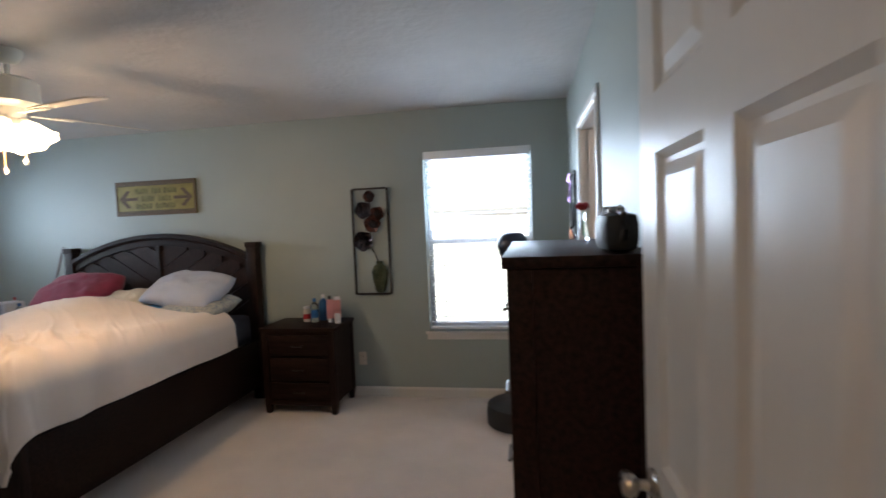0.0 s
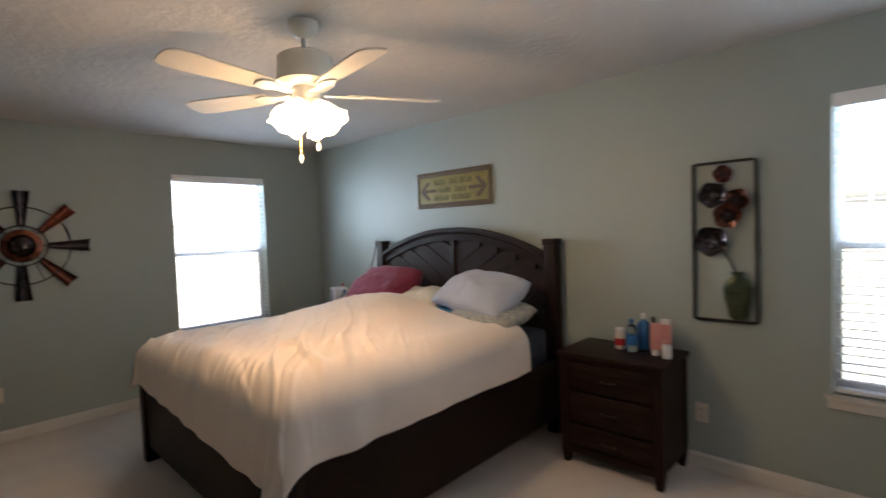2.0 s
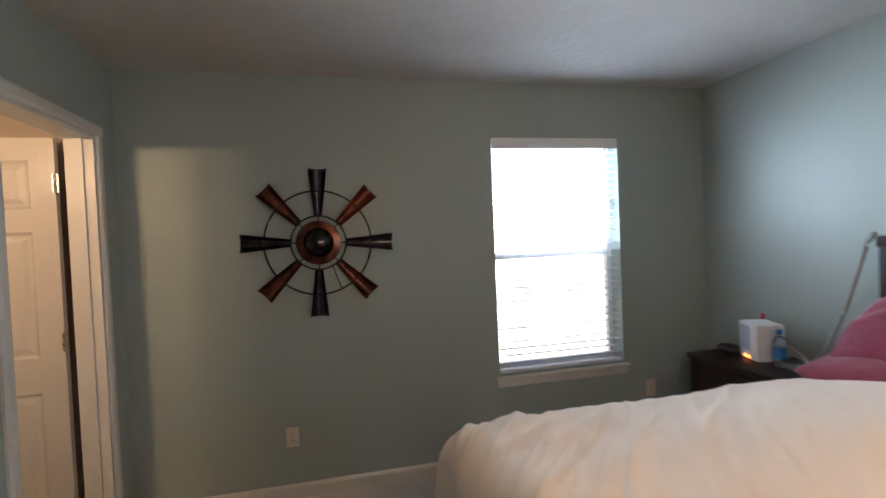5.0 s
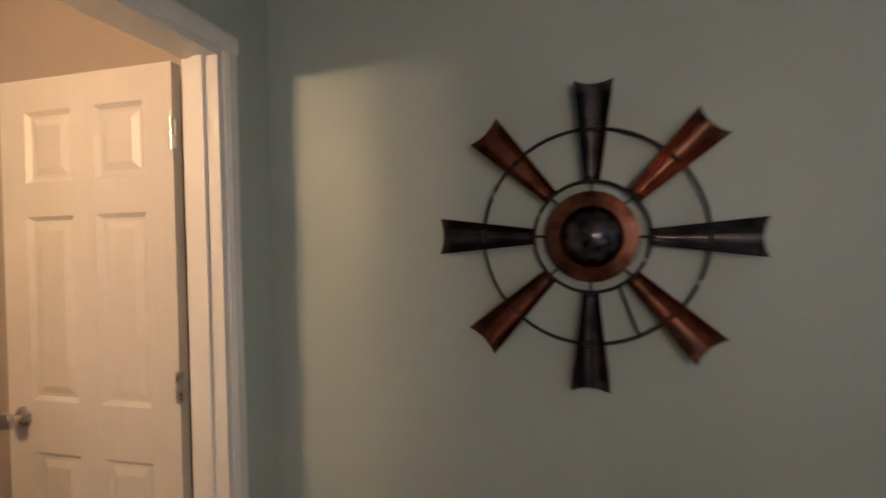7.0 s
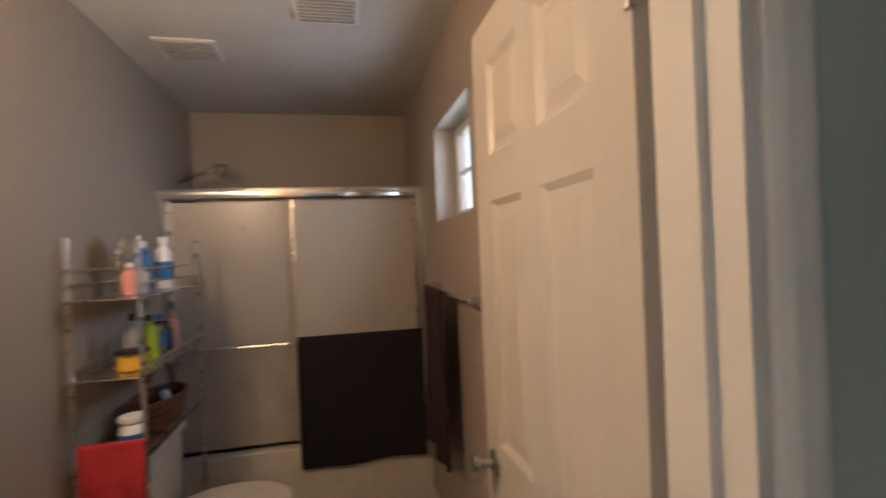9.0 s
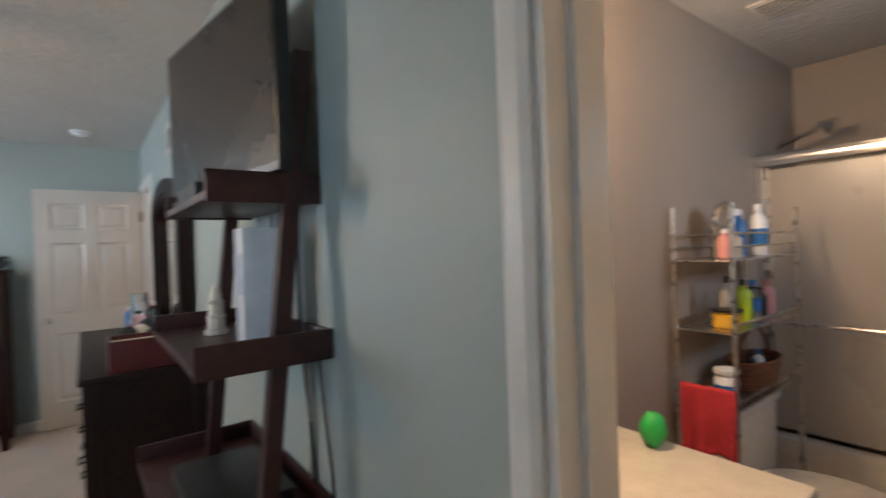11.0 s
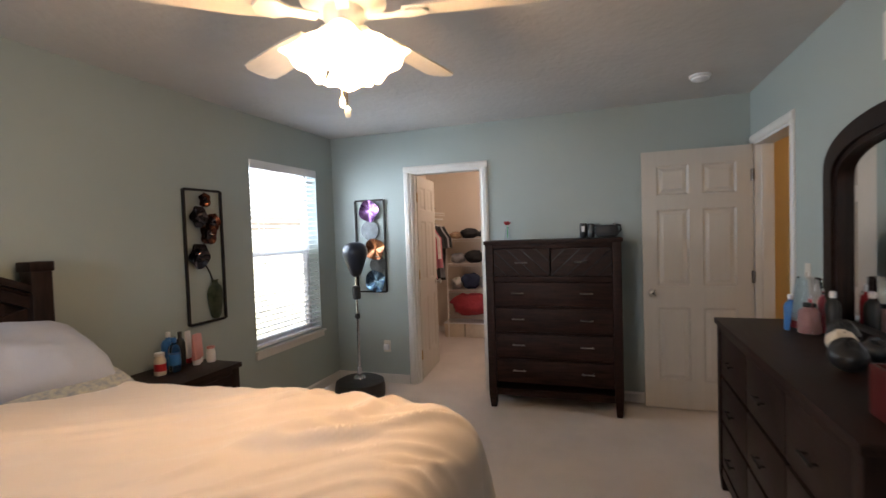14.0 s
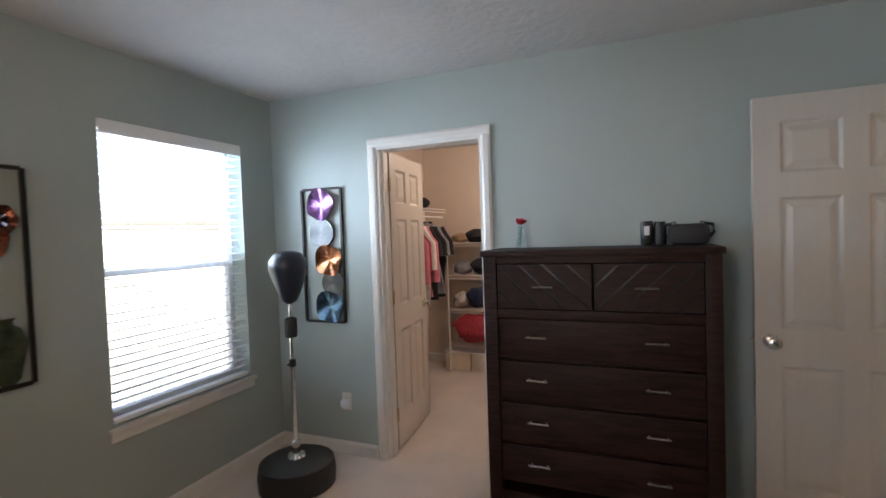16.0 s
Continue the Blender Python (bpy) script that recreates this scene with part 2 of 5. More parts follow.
NWIN = (-1.184, -0.293, 0.575, 2.09)
WWIN = (2.104, 2.994, 0.575, 2.09)
CLO = (2.108, 2.820, 0.0, 2.04)
ENT = (-0.862, -0.085, 0.0, 2.05)
BAT = (-5.62, -4.915, 0.0, 2.04)
wall("wall_north", "y", N, N + 0.16, W - 0.16, 0.06, [NWIN], WALL, "sage green painted bedroom wall with a window")
wall("wall_west", "x", W - 0.16, W, -0.06, N, [WWIN], WALL, "sage green painted bedroom wall with a window")
wall("wall_east", "x", 0.0, 0.06, -0.06, N, [CLO], WALL, "sage green painted bedroom wall with closet doorway")
wall("wall_south", "y", -0.06, 0.0, W, 0.0, [ENT, BAT], WALL, "sage green painted bedroom wall with two doorways")
single("floor", B(W, 2.4, 0, N, -0.1, 0.0), CARPET, "worn light beige bedroom carpet", "floor", "structure", 0)
single("ceiling", B(W, 0.0, 0, N, H, H + 0.1), CEIL, "white textured bedroom ceiling", "ceiling", "structure", 0)
# closet
wall("closet_wall_west", "x", 0.06, 0.12, 1.2, 3.62, [CLO], CREAM, "cream closet wall with doorway")
wall("closet_wall_north", "y", 3.56, 3.62, 0.12, 2.36, [], CREAM, "cream closet wall")
wall("closet_wall_back", "x", 2.36, 2.42, 1.2, 3.62, [], CREAM, "cream closet back wall")
wall("closet_wall_south", "y", 1.14, 1.2, 0.06, 2.42, [], CREAM, "cream closet wall")
single("closet_ceiling", B(0.06, 2.42, 1.14, 3.62, H, H + 0.1), CEIL, "white textured closet ceiling", "ceiling", "structure", 0)
# hall
wall("hall_wall_north", "y", -0.12, -0.06, -1.7, 0.5, [ENT], HALLP, "yellow hall wall with doorway")
wall("hall_wall_east", "x", 0.44, 0.5, -1.5, -0.12, [], HALLP, "yellow hall wall")
wall("hall_wall_west", "x", -1.7, -1.64, -1.5, -0.12, [], HALLP, "yellow hall wall")
wall("hall_wall_south", "y", -1.56, -1.5, -1.7, 0.5, [], HALLP, "yellow hall wall")
single("hall_floor", B(-1.7, 0.5, -1.56, 0.0, -0.1, 0.0), CARPET, "light beige hall carpet", "floor", "structure", 0)
single("hall_ceiling", B(-1.7, 0.5, -1.56, -0.06, H, H + 0.1), CEIL, "white textured hall ceiling", "ceiling", "structure", 0)
# bathroom
BW, BE, BS = -5.72, -4.30, -3.04
BWIN = (-1.98, -1.33, 1.61, 2.07)
wall("bathroom_wall_north", "y", -0.12, -0.06, BW - 0.16, BE + 0.06, [BAT], BATHP, "taupe bathroom wall with doorway")
wall("bathroom_wall_west", "x", BW - 0.16, BW, BS, -0.12, [BWIN], BATHP, "taupe bathroom wall with small high window")
wall("bathroom_wall_east", "x", BE, BE + 0.06, BS, -0.12, [], BATHP, "taupe bathroom wall")
wall("bathroom_wall_south", "y", BS - 0.06, BS, BW - 0.16, BE + 0.06, [], BATHP, "taupe wall behind the shower")
single("bathroom_floor", B(BW, BE, BS, 0.0, -0.1, -0.002), VINYL, "tan vinyl bathroom floor", "floor", "structure", 0)
single("bathroom_ceiling", B(BW - 0.1, BE + 0.06, BS - 0.06, -0.06, H, H + 0.1), CEIL, "white textured bathroom ceiling", "ceiling", "structure", 0)


def baseboard(segs, label="white painted baseboard"):
    for axis, at, s0, s1, d in segs:
        bm = BM()
        prof = [(0, 0), (0.014, 0), (0.014, 0.068), (0.009, 0.078), (0.004, 0.085), (0, 0.085)]
        pts = [(at + d * p, z) for p, z in prof]
        prism(bm, pts, "x" if axis == "y" else "y", s0, s1)
        single("baseboard", bm, TRIM, label, "baseboard", "structure", 20)


baseboard([("y", N - 0.0005, W + 0.015, -0.015, -1), ("x", W + 0.0005, 0.0, N, 1), ("x", -0.0005, 2.885, N, -1), ("x", -0.0005, 0.0, 2.045, -1),
           ("y", 0.0005, -4.85, -0.93, 1), ("x", 2.3595, 1.2, 3.56, -1), ("y", 3.5595, 0.12, 2.345, -1), ("x", BW + 0.0005, -2.5, -0.12, 1)])


def casing(name, axis, at, d, s0, s1, top, wid=0.062, label="white moulded door casing"):
    """Door casing on one wall face: two uprights and a head, each a stepped moulding."""
    t = thing(name, label, "door casing", kind="structure")
    prof = [(0.006, 0), (0.006, 0.010), (0.020, 0.017), (0.048, 0.017), (0.058, 0.012), (wid, 0.010), (wid, 0)]
    for s, sg in ((s0, -1), (s1, 1)):
        bm = BM()
        pts = [(s + sg * (p - 0.006), at + d * q) for p, q in prof]
        if axis == "x":
            pts = [(q, p) for p, q in pts]
        prism(bm, pts, "z", 0, top + 0.0)
        part("upright", bm, TRIM, t, smooth=20)
    bm = BM()
    pts = [(at + d * q, top + p - 0.006) for p, q in prof]
    prism(bm, pts, "y" if axis == "x" else "x", s0 - wid + 0.006, s1 + wid - 0.006)
    part("head", bm, TRIM, t, smooth=20)
    return t


def jamb(axis, a, b, s0, s1, top):
    t = thing("door_jamb", "white painted door jamb with stop", "door jamb", kind="structure")
    for s, sg in ((s0, 1), (s1, -1)):
        bm = BM()
        lo, hi = sorted((s, s + sg * 0.018))
        m0, m1 = sorted((s + sg * 0.018, s + sg * 0.030))
        mid = (a + b) / 2
        if axis == "x":
            bx(bm, a, b, lo, hi, 0, top)
            bx(bm, mid - 0.018, mid + 0.018, m0, m1, 0, top - 0.018)
        else:
            bx(bm, lo, hi, a, b, 0, top)
            bx(bm, m0, m1, mid - 0.018, mid + 0.018, 0, top - 0.018)
        part("side", bm, TRIM, t, smooth=0)
    bm = BM()
    if axis == "x":
        bx(bm, a, b, s0 + 0.018, s1 - 0.018, top - 0.018, top)
    else:
        bx(bm, s0 + 0.018, s1 - 0.018, a, b, top - 0.018, top)
    part("head", bm, TRIM, t, smooth=0)


casing("closet_door_casing", "x", -0.0005, -1, CLO[0], CLO[1], 2.04)
jamb("x", -0.002, 0.122, CLO[0], CLO[1], 2.04)
casing("entry_door_casing", "y", 0.0005, 1, ENT[0], ENT[1], 2.05)
jamb("y", -0.122, 0.002, ENT[0], ENT[1], 2.05)
casing("bathroom_door_casing", "y", 0.0005, 1, BAT[0], BAT[1], 2.04)
casing("bathroom_inner_casing", "y", -0.1205, -1, BAT[0], BAT[1], 2.04)
jamb("y", -0.122, 0.002, BAT[0], BAT[1], 2.04)


def panel_door(name, w, h, m, label, flip=1, knob=NICKEL, hinge=NICKEL):
    """Six-panel door: hinge edge at the origin, leaf along +x, thickness to -y * flip."""
    d = thing(name, label, "door", m, kind="structure")
    th = 0.035
    y0, y1 = (-th, 0) if flip > 0 else (0, th)
    xs = [0, 0.105, w / 2 - 0.045, w / 2 + 0.045, w - 0.105, w]
    zs = [0.0, 0.22, 0.80, 0.97, 1.57, 1.68, 1.91, h]
    bm = BM()
    for k, (a, b) in enumerate(zip(xs, xs[1:])):
        if k % 2 == 0:
            bx(bm, a, b, y0, y1, 0, h)
        else:
            for j, (u, v) in enumerate(zip(zs, zs[1:])):
                if j % 2 == 0:
                    bx(bm, a, b, y0, y1, u, v)
    bmesh.ops.remove_doubles(bm, verts=bm.verts[:], dist=1e-5)
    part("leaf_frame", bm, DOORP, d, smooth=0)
    for a, b in ((xs[1], xs[2]), (xs[3], xs[4])):
        for u, v in ((zs[1], zs[2]), (zs[3], zs[4]), (zs[5], zs[6])):
            bm = BM()
            for yy, sg in ((y1, -1), (y0, 1)):
                deep, rise = yy + sg * 0.011, yy + sg * 0.004
                rings = []
                for ins, y in ((0, yy + sg * 0.0005), (0.014, deep), (0.024, deep), (0.048, rise)):
                    rings.append([bm.verts.new(c) for c in ((a + ins, y, u + ins), (b - ins, y, u + ins), (b - ins, y, v - ins), (a + ins, y, v - ins))])
                for r0, r1 in zip(rings, rings[1:]):
                    for i in range(4):
                        bm.faces.new((r0[i], r0[(i + 1) % 4], r1[(i + 1) % 4], r1[i]))
                bm.faces.new(rings[-1])
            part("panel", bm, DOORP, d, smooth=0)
    for sg, y in ((1, y1), (-1, y0)):
        bm = BM()
        rm = Matrix.Rotation(radians(-90 * sg), 3, "X")
        lathe(bm, [(0.033, 0), (0.033, 0.005), (0.026, 0.010), (0.011, 0.014), (0.011, 0.032), (0.022, 0.040), (0.028, 0.052), (0.026, 0.062), (0.012, 0.068), (0.001, 0.069)], (w - 0.065, y, 0.915), 20, rm)
        part("knob", bm, knob, d, "round metal door knob")
    part("latch_plate", B(w, w + 0.0015, y0 + 0.005, y1 - 0.005, 0.885, 0.945), knob, d)
    bm = BM()
    lathe(bm, [(0.007, 0), (0.007, 0.010), (0.003, 0.012)], (w + 0.001, (y0 + y1) / 2, 0.915), 10, Matrix.Rotation(radians(90), 3, "Y"))
    part("latch_bolt", bm, knob, d)
    yk = y1 if flip > 0 else y0
    for z in (0.24, 1.04, 1.80):
        bm = BM()
        bx(bm, 0.002, 0.014, yk - 0.001, yk + 0.0015, z - 0.045, z + 0.045)
        bx(bm, -0.014, -0.002, yk - 0.001, yk + 0.0015, z - 0.045, z + 0.045)
        tube(bm, [(0, yk + 0.004, z - 0.047), (0, yk + 0.004, z + 0.047)], 0.006, 10)
        part("hinge", bm, hinge, d, "metal butt hinge")
    return d


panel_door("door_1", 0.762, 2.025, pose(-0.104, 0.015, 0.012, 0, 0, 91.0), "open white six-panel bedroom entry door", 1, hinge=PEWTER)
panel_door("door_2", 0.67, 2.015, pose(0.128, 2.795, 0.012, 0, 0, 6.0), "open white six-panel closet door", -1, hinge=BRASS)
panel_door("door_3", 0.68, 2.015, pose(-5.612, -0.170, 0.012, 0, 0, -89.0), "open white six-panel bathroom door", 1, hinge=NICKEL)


def window(name, axis, at, d, hole, label, rail=True, sill=True, grille=False):
    """A sash window in a deep reveal. axis: the wall's normal; d: +1 where the room lies at larger values."""
    t = thing(name, label, "window", kind="structure")
    s0, s1, z0, z1 = hole
    def bb(sa, sb, oa, ob_, za, zb, bev=0.0):
        u, v = sorted((at - d * oa, at - d * ob_))
        return B(u, v, sa, sb, za, zb, bev) if axis == "x" else B(sa, sb, u, v, za, zb, bev)
    for sa, sb in ((s0, s0 + 0.035), (s1 - 0.035, s1)):
        part("frame_side", bb(sa, sb, 0.11, 0.165, z0, z1, 0.003), WHITEP, t)
    part("frame_head", bb(s0 + 0.035, s1 - 0.035, 0.11, 0.165, z1 - 0.035, z1, 0.003), WHITEP, t)
    part("frame_bottom", bb(s0 + 0.035, s1 - 0.035, 0.11, 0.165, z0, z0 + 0.045, 0.003), WHITEP, t)
    zm = (z0 + z1) / 2
    if rail:
        part("meeting_rail", bb(s0 + 0.035, s1 - 0.035, 0.105, 0.15, zm - 0.022, zm + 0.022, 0.003), WHITEP, t)
    if grille:
        sm = (s0 + s1) / 2
        part("muntin", bb(sm - 0.009, sm + 0.009, 0.115, 0.135, z0 + 0.04, z1 - 0.04), WHITEP, t)
        part("muntin", bb(s0 + 0.035, s1 - 0.035, 0.116, 0.134, zm - 0.009, zm + 0.009), WHITEP, t)
    for za, zb in (((z0 + 0.045, zm - 0.022), (zm + 0.022, z1 - 0.035)) if rail else ((z0 + 0.045, z1 - 0.035),)):
        p = part("pane", bb(s0 + 0.035, s1 - 0.035, 0.136, 0.140, za, zb), GLASS, t, "clear window glass", smooth=0)
        p.visible_shadow = False
    if sill:
        part("sill", bb(s0 - 0.03, s1 + 0.03, -0.035, -0.001, z0 - 0.022, z0 - 0.002, 0.005), TRIM, t)
        part("sill_board", bb(s0 + 0.001, s1 - 0.001, -0.001, 0.11, z0 - 0.022, z0 - 0.002), TRIM, t)
        part("apron", bb(s0 - 0.02, s1 + 0.02, -0.016, -0.0005, z0 - 0.072, z0 - 0.0225, 0.004), TRIM, t)
    return t


window("window_1", "y", N, -1, NWIN, "white double-hung window with sill over the carpet")
window("window_2", "x", W, 1, WWIN, "white double-hung window with sill beside the corner")
window("window_3", "x", BW, 1, BWIN, "small high white bathroom window with grille", False, False, True)


def blind(name, m, w, h, label):
    """A horizontal blind: local x across, y towards the room, top at z = 0."""
    t = thing(name, label, "blind", m)
    part("valance", B(-w / 2, w / 2, 0.028, 0.036, -0.068, 0.0, 0.003), BLIND, t)
    part("headrail", B(-w / 2 + 0.005, w / 2 - 0.005, -0.03, 0.026, -0.045, -0.004), BLIND, t)
    bm = BM()
    prism(bm, [(-0.024, -0.0012), (0.0, 0.0016), (0.024, -0.0012), (0.024, 0.0008), (0.0, 0.0036), (-0.024, 0.0008)], "x", -w / 2 + 0.008, w / 2 - 0.008)
    n = int((h - 0.10) / 0.0435)
    first = part("slat", bm, BLIND, t, at=pose(0, 0, -0.09, 4, 0, 0))
    for i in range(1, n):
        again(first, pose(0, 0, -0.09 - i * 0.0435, 4 + 1.2 * math.sin(i * 2.1), 0, 0.15 * math.sin(i * 1.7)))
    part("bottom_rail", B(-w / 2 + 0.008, w / 2 - 0.008, -0.025, 0.025, -h + 0.004, -h + 0.024, 0.004), BLIND, t)
    for x in (-w * 0.34, w * 0.34):
        for y in (-0.025, 0.025):
            bm = BM()
            tube(bm, [(x, y, -0.05), (x, y, -h + 0.015)], 0.0011, 5)
            part("ladder_cord", bm, BLIND, t)
    return t


blind("window_blind", pose(-0.7385, N - 0.002 + 0.03, 2.088, 0, 0, 180), 0.884, 1.505, "open white horizontal slat blind over bright window")
blind("window_blind", pose(W + 0.002 - 0.03, 2.549, 2.088, 0, 0, -90), 0.884, 1.505, "open white horizontal slat blind over bright window")

# outdoors
GRASS = mat("lawn", (0.42, 0.45, 0.34), 1.0, scale=1.5, vary=0.2, bump=0.3)
SIDING = mat("pale_siding", (0.80, 0.80, 0.79), 0.7, scale=4, vary=0.04)
ROOFM = mat("grey_shingle", (0.56, 0.555, 0.55), 0.9, scale=8, vary=0.25)
PALEP = mat("house_window_glass", (0.22, 0.23, 0.24), 0.15, scale=3, vary=0.1)
gr = BM()
# far rings rise as an added rim that hides the dark horizon
ground_rings = [(0.002, -3.2), (30.0, -3.2), (55.0, -3.1), (70.0, -1.6), (85.0, 1.4), (96.0, 3.6), (400.0, 5.0)]
grid(gr, 72, len(ground_rings), lambda u, v: Vector((ground_rings[round(v * 6)][0] * math.cos(2 * math.pi * u) - 3.0, ground_rings[round(v * 6)][0] * math.sin(2 * math.pi * u) + 1.5,
     ground_rings[round(v * 6)][1] + (0.35 * math.sin(u * 41) + 0.25 * math.sin(u * 97) if v > 0.6 else 0.0))), True)
single("ground", gr, GRASS, "pale sunlit lawn with an added far rim hiding the horizon", "ground", "structure", 60)


def house(m, label):
    t = thing("house", label, "house", m)
    part("wall", B(-5, 5, -4, 4, 0, 5.4), SIDING, t, smooth=0)
    bm = BM()
    prism(bm, [(-4.1, 5.4), (4.1, 5.4), (0, 7.8)], "x", -5.3, 5.3)
    part("roof", bm, ROOFM, t, smooth=0)
    for x in (-3.2, 0.0, 3.2):
        for z in (1.0, 3.7):
            w = part("window", B(x - 0.55, x + 0.55, 4.0, 4.05, z, z + 1.3), PALEP, t, smooth=0)
            part("frame", B(x - 0.6, x + 0.6, 4.05, 4.07, z + 0.62, z + 0.68), WHITEP, w, smooth=0)


house(pose(-30, 1, -3.2, 0, 0, -90), "pale two-storey house across the lawn")
house(pose(-31, 14, -3.2, 0, 0, -90), "pale two-storey house beside its neighbour")

# ---- ceiling fan ----
fan = thing("ceiling_fan", "white five-blade ceiling fan with lit glass shades", "ceiling fan", pose(-2.91, 1.77, 0))
bm = BM()
lathe(bm, [(0.068, 2.4395), (0.068, 2.425), (0.058, 2.40), (0.035, 2.375), (0.02, 2.37)], n=28)
part("canopy", bm, FANW, fan)
bm = BM()
tube(bm, [(0, 0, 2.375), (0, 0, 2.285)], 0.011, 12)
part("downrod", bm, FANW, fan)
bm = BM()
lathe(bm, [(0.03, 2.30), (0.10, 2.295), (0.122, 2.28), (0.125, 2.20), (0.13, 2.17), (0.11, 2.155), (0.06, 2.15)], n=32)
part("motor", bm, FANW, fan)
bm = BM()
lathe(bm, [(0.06, 2.15), (0.062, 2.12), (0.05, 2.095), (0.058, 2.08), (0.058, 2.06), (0.03, 2.045)], n=24)
part("light_fitter", bm, FANW, fan)
for k in range(5):
    bm = BM()
    out = [(0.19, -0.045), (0.19, 0.045), (0.30, 0.058), (0.53, 0.066), (0.605, 0.064), (0.632, 0.045), (0.64, 0.0), (0.632, -0.045), (0.605, -0.064), (0.53, -0.066), (0.30, -0.058)]
    prism(bm, out, "z", -0.003, 0.003)
    b = part("blade", bm, BLADE, fan, at=pose(0, 0, 2.125, 0, 0, -9 + 72 * k) @ pose(0, 0, 0, 11, 0, 0))
    bm = BM()
    prism(bm, [(0.08, -0.018), (0.16, -0.02), (0.20, -0.04), (0.25, -0.03), (0.262, 0), (0.25, 0.03), (0.20, 0.04), (0.16, 0.02), (0.08, 0.018)], "z", -0.010, -0.0035)
    part("blade_iron", bm, FANW, b)
shade_prof = [(0.024, 0.0), (0.030, -0.012), (0.045, -0.035), (0.056, -0.07), (0.066, -0.10), (0.080, -0.122)]
for k in range(4):
    bm = BM()
    n = 28
    def petal(u, v):
        i = min(int(v * 5), 4)
        f = v * 5 - i
        r = shade_prof[i][0] * (1 - f) + shade_prof[i + 1][0] * f
        z = shade_prof[i][1] * (1 - f) + shade_prof[i + 1][1] * f
        a = 2 * math.pi * u
        r *= 1 + 0.05 * v * v * math.cos(6 * a)
        z -= 0.005 * v ** 3 * math.cos(6 * a)
        return Vector((r * math.cos(a), r * math.sin(a), z))
    grid(bm, n, 14, petal, True)
    m = pose(0, 0, 2.075, 0, 0, 25 + 90 * k) @ pose(0.055, 0, 0, 0, -38, 0)
    s = part("shade", bm, SHADE, fan, "lit frosted glass tulip shade", at=m)
    bm = BM()
    lathe(bm, [(0.020, 0.02), (0.026, 0.012), (0.026, -0.006), (0.02, -0.008)], n=16)
    part("socket", bm, FANW, s)
for x, y, L in ((0.03, 0.035, 0.15), (-0.035, -0.02, 0.20)):
    bm = BM()
    tube(bm, [(x, y, 2.05), (x, y, 2.05 - L)], 0.0022, 6)
    c = part("pull_chain", bm, BRASS, fan)
    bm = BM()
    lathe(bm, [(0.003, 0.0), (0.008, -0.008), (0.010, -0.022), (0.006, -0.034), (0.001, -0.036)], (x, y, 2.05 - L), 12)
    part("pull_knob", bm, FANW, c)
lamp("fan_bulbs", "POINT", 7.4, WARM, pose(-2.91, 1.77, 1.90), 0.09)

# ---- bed ----
bed = thing("bed", "dark espresso wooden panel bed with arched headboard", "bed", pose(-3.67, 3.62, 0))
HWD = 0.985
for s in (-1, 1):
    bm = BM()
    x = s * (HWD - 0.045)
    bx(bm, x - 0.045, x + 0.045, -0.085, 0.005, 0, 1.375, 0.006)
    bx(bm, x - 0.052, x + 0.052, -0.092, 0.012, 1.345, 1.392, 0.006)
    part("headboard_post", bm, WOODV, bed)


def arch(x):
    return 1.27 + 0.215 * (1 - (x / 0.9) ** 2)


xs = [-0.895 + 1.79 * i / 40 for i in range(41)]
for nm, up, dn, y0, y1, mt in (("arch_cap", 0.012, -0.022, -0.085, -0.005, WOOD), ("arch_rail", -0.024, -0.095, -0.062, -0.012, WOOD)):
    bm = BM()
    prism(bm, [(x, arch(x) + up) for x in xs] + [(x, arch(x) + dn) for x in xs[::-1]], "y", y0, y1)
    part(nm, bm, mt, bed)
bm = BM()
tube(bm, [(x, -0.066, arch(x) - 0.034) for x in xs], 0.008, 8)
part("arch_bead", bm, WOOD, bed)
part("centre_stile", B(-0.024, 0.024, -0.060, -0.014, 0.55, arch(0) - 0.096, 0.003), WOODV, bed)
part("lower_rail", B(-0.895, 0.895, -0.060, -0.014, 0.40, 0.55, 0.003), WOOD, bed)
bm = BM()
prism(bm, [(x, arch(x) - 0.09) for x in xs] + [(0.895, 0.545), (-0.895, 0.545)], "y", -0.0235, -0.016)
part("back_panel", bm, WOOD, bed, smooth=0)
# slanted panel boards that fan out from the centre stile
for s in (-1, 1):
    for k in range(9):
        a0, a1 = -0.45 + k * 0.165, -0.45 + (k + 1) * 0.165 - 0.006
        steps = 10
        lo, hi = [], []
        for i in range(steps + 1):
            x = 0.026 + (0.868) * i / steps
            b0, b1 = 0.62 + a0 + 0.62 * x, 0.62 + a1 + 0.62 * x
            top = arch(x) - 0.098
            z0, z1 = max(0.552, min(b0, top)), max(0.552, min(b1, top))
            if z1 - z0 > 0.002:
                lo.append((s * x, z0))
                hi.append((s * x, z1))
        if len(lo) > 1:
            bm = BM()
            prism(bm, lo + hi[::-1], "y", -0.046, -0.024)
            part("panel_board", bm, WOODP, bed)
for s in (-1, 1):
    x = s * (HWD - 0.03)
    part("side_rail", B(x - 0.02, x + 0.02, -2.115, -0.09, 0.12, 0.53, 0.004), WOOD, bed)
part("footboard", B(-HWD + 0.03, HWD - 0.03, -2.14, -2.10, 0.10, 0.525, 0.005), WOOD, bed)
for s in (-1, 1):
    x = s * (HWD - 0.035)
    bm = BM()
    bx(bm, x - 0.04, x + 0.04, -2.16, -2.08, 0, 0.56, 0.006)
    part("foot_post", bm, WOODV, bed)
part("foot_cap", B(-HWD + 0.03, HWD - 0.03, -2.15, -2.09, 0.525, 0.547, 0.004), WOOD, bed)
mt_ = BM()
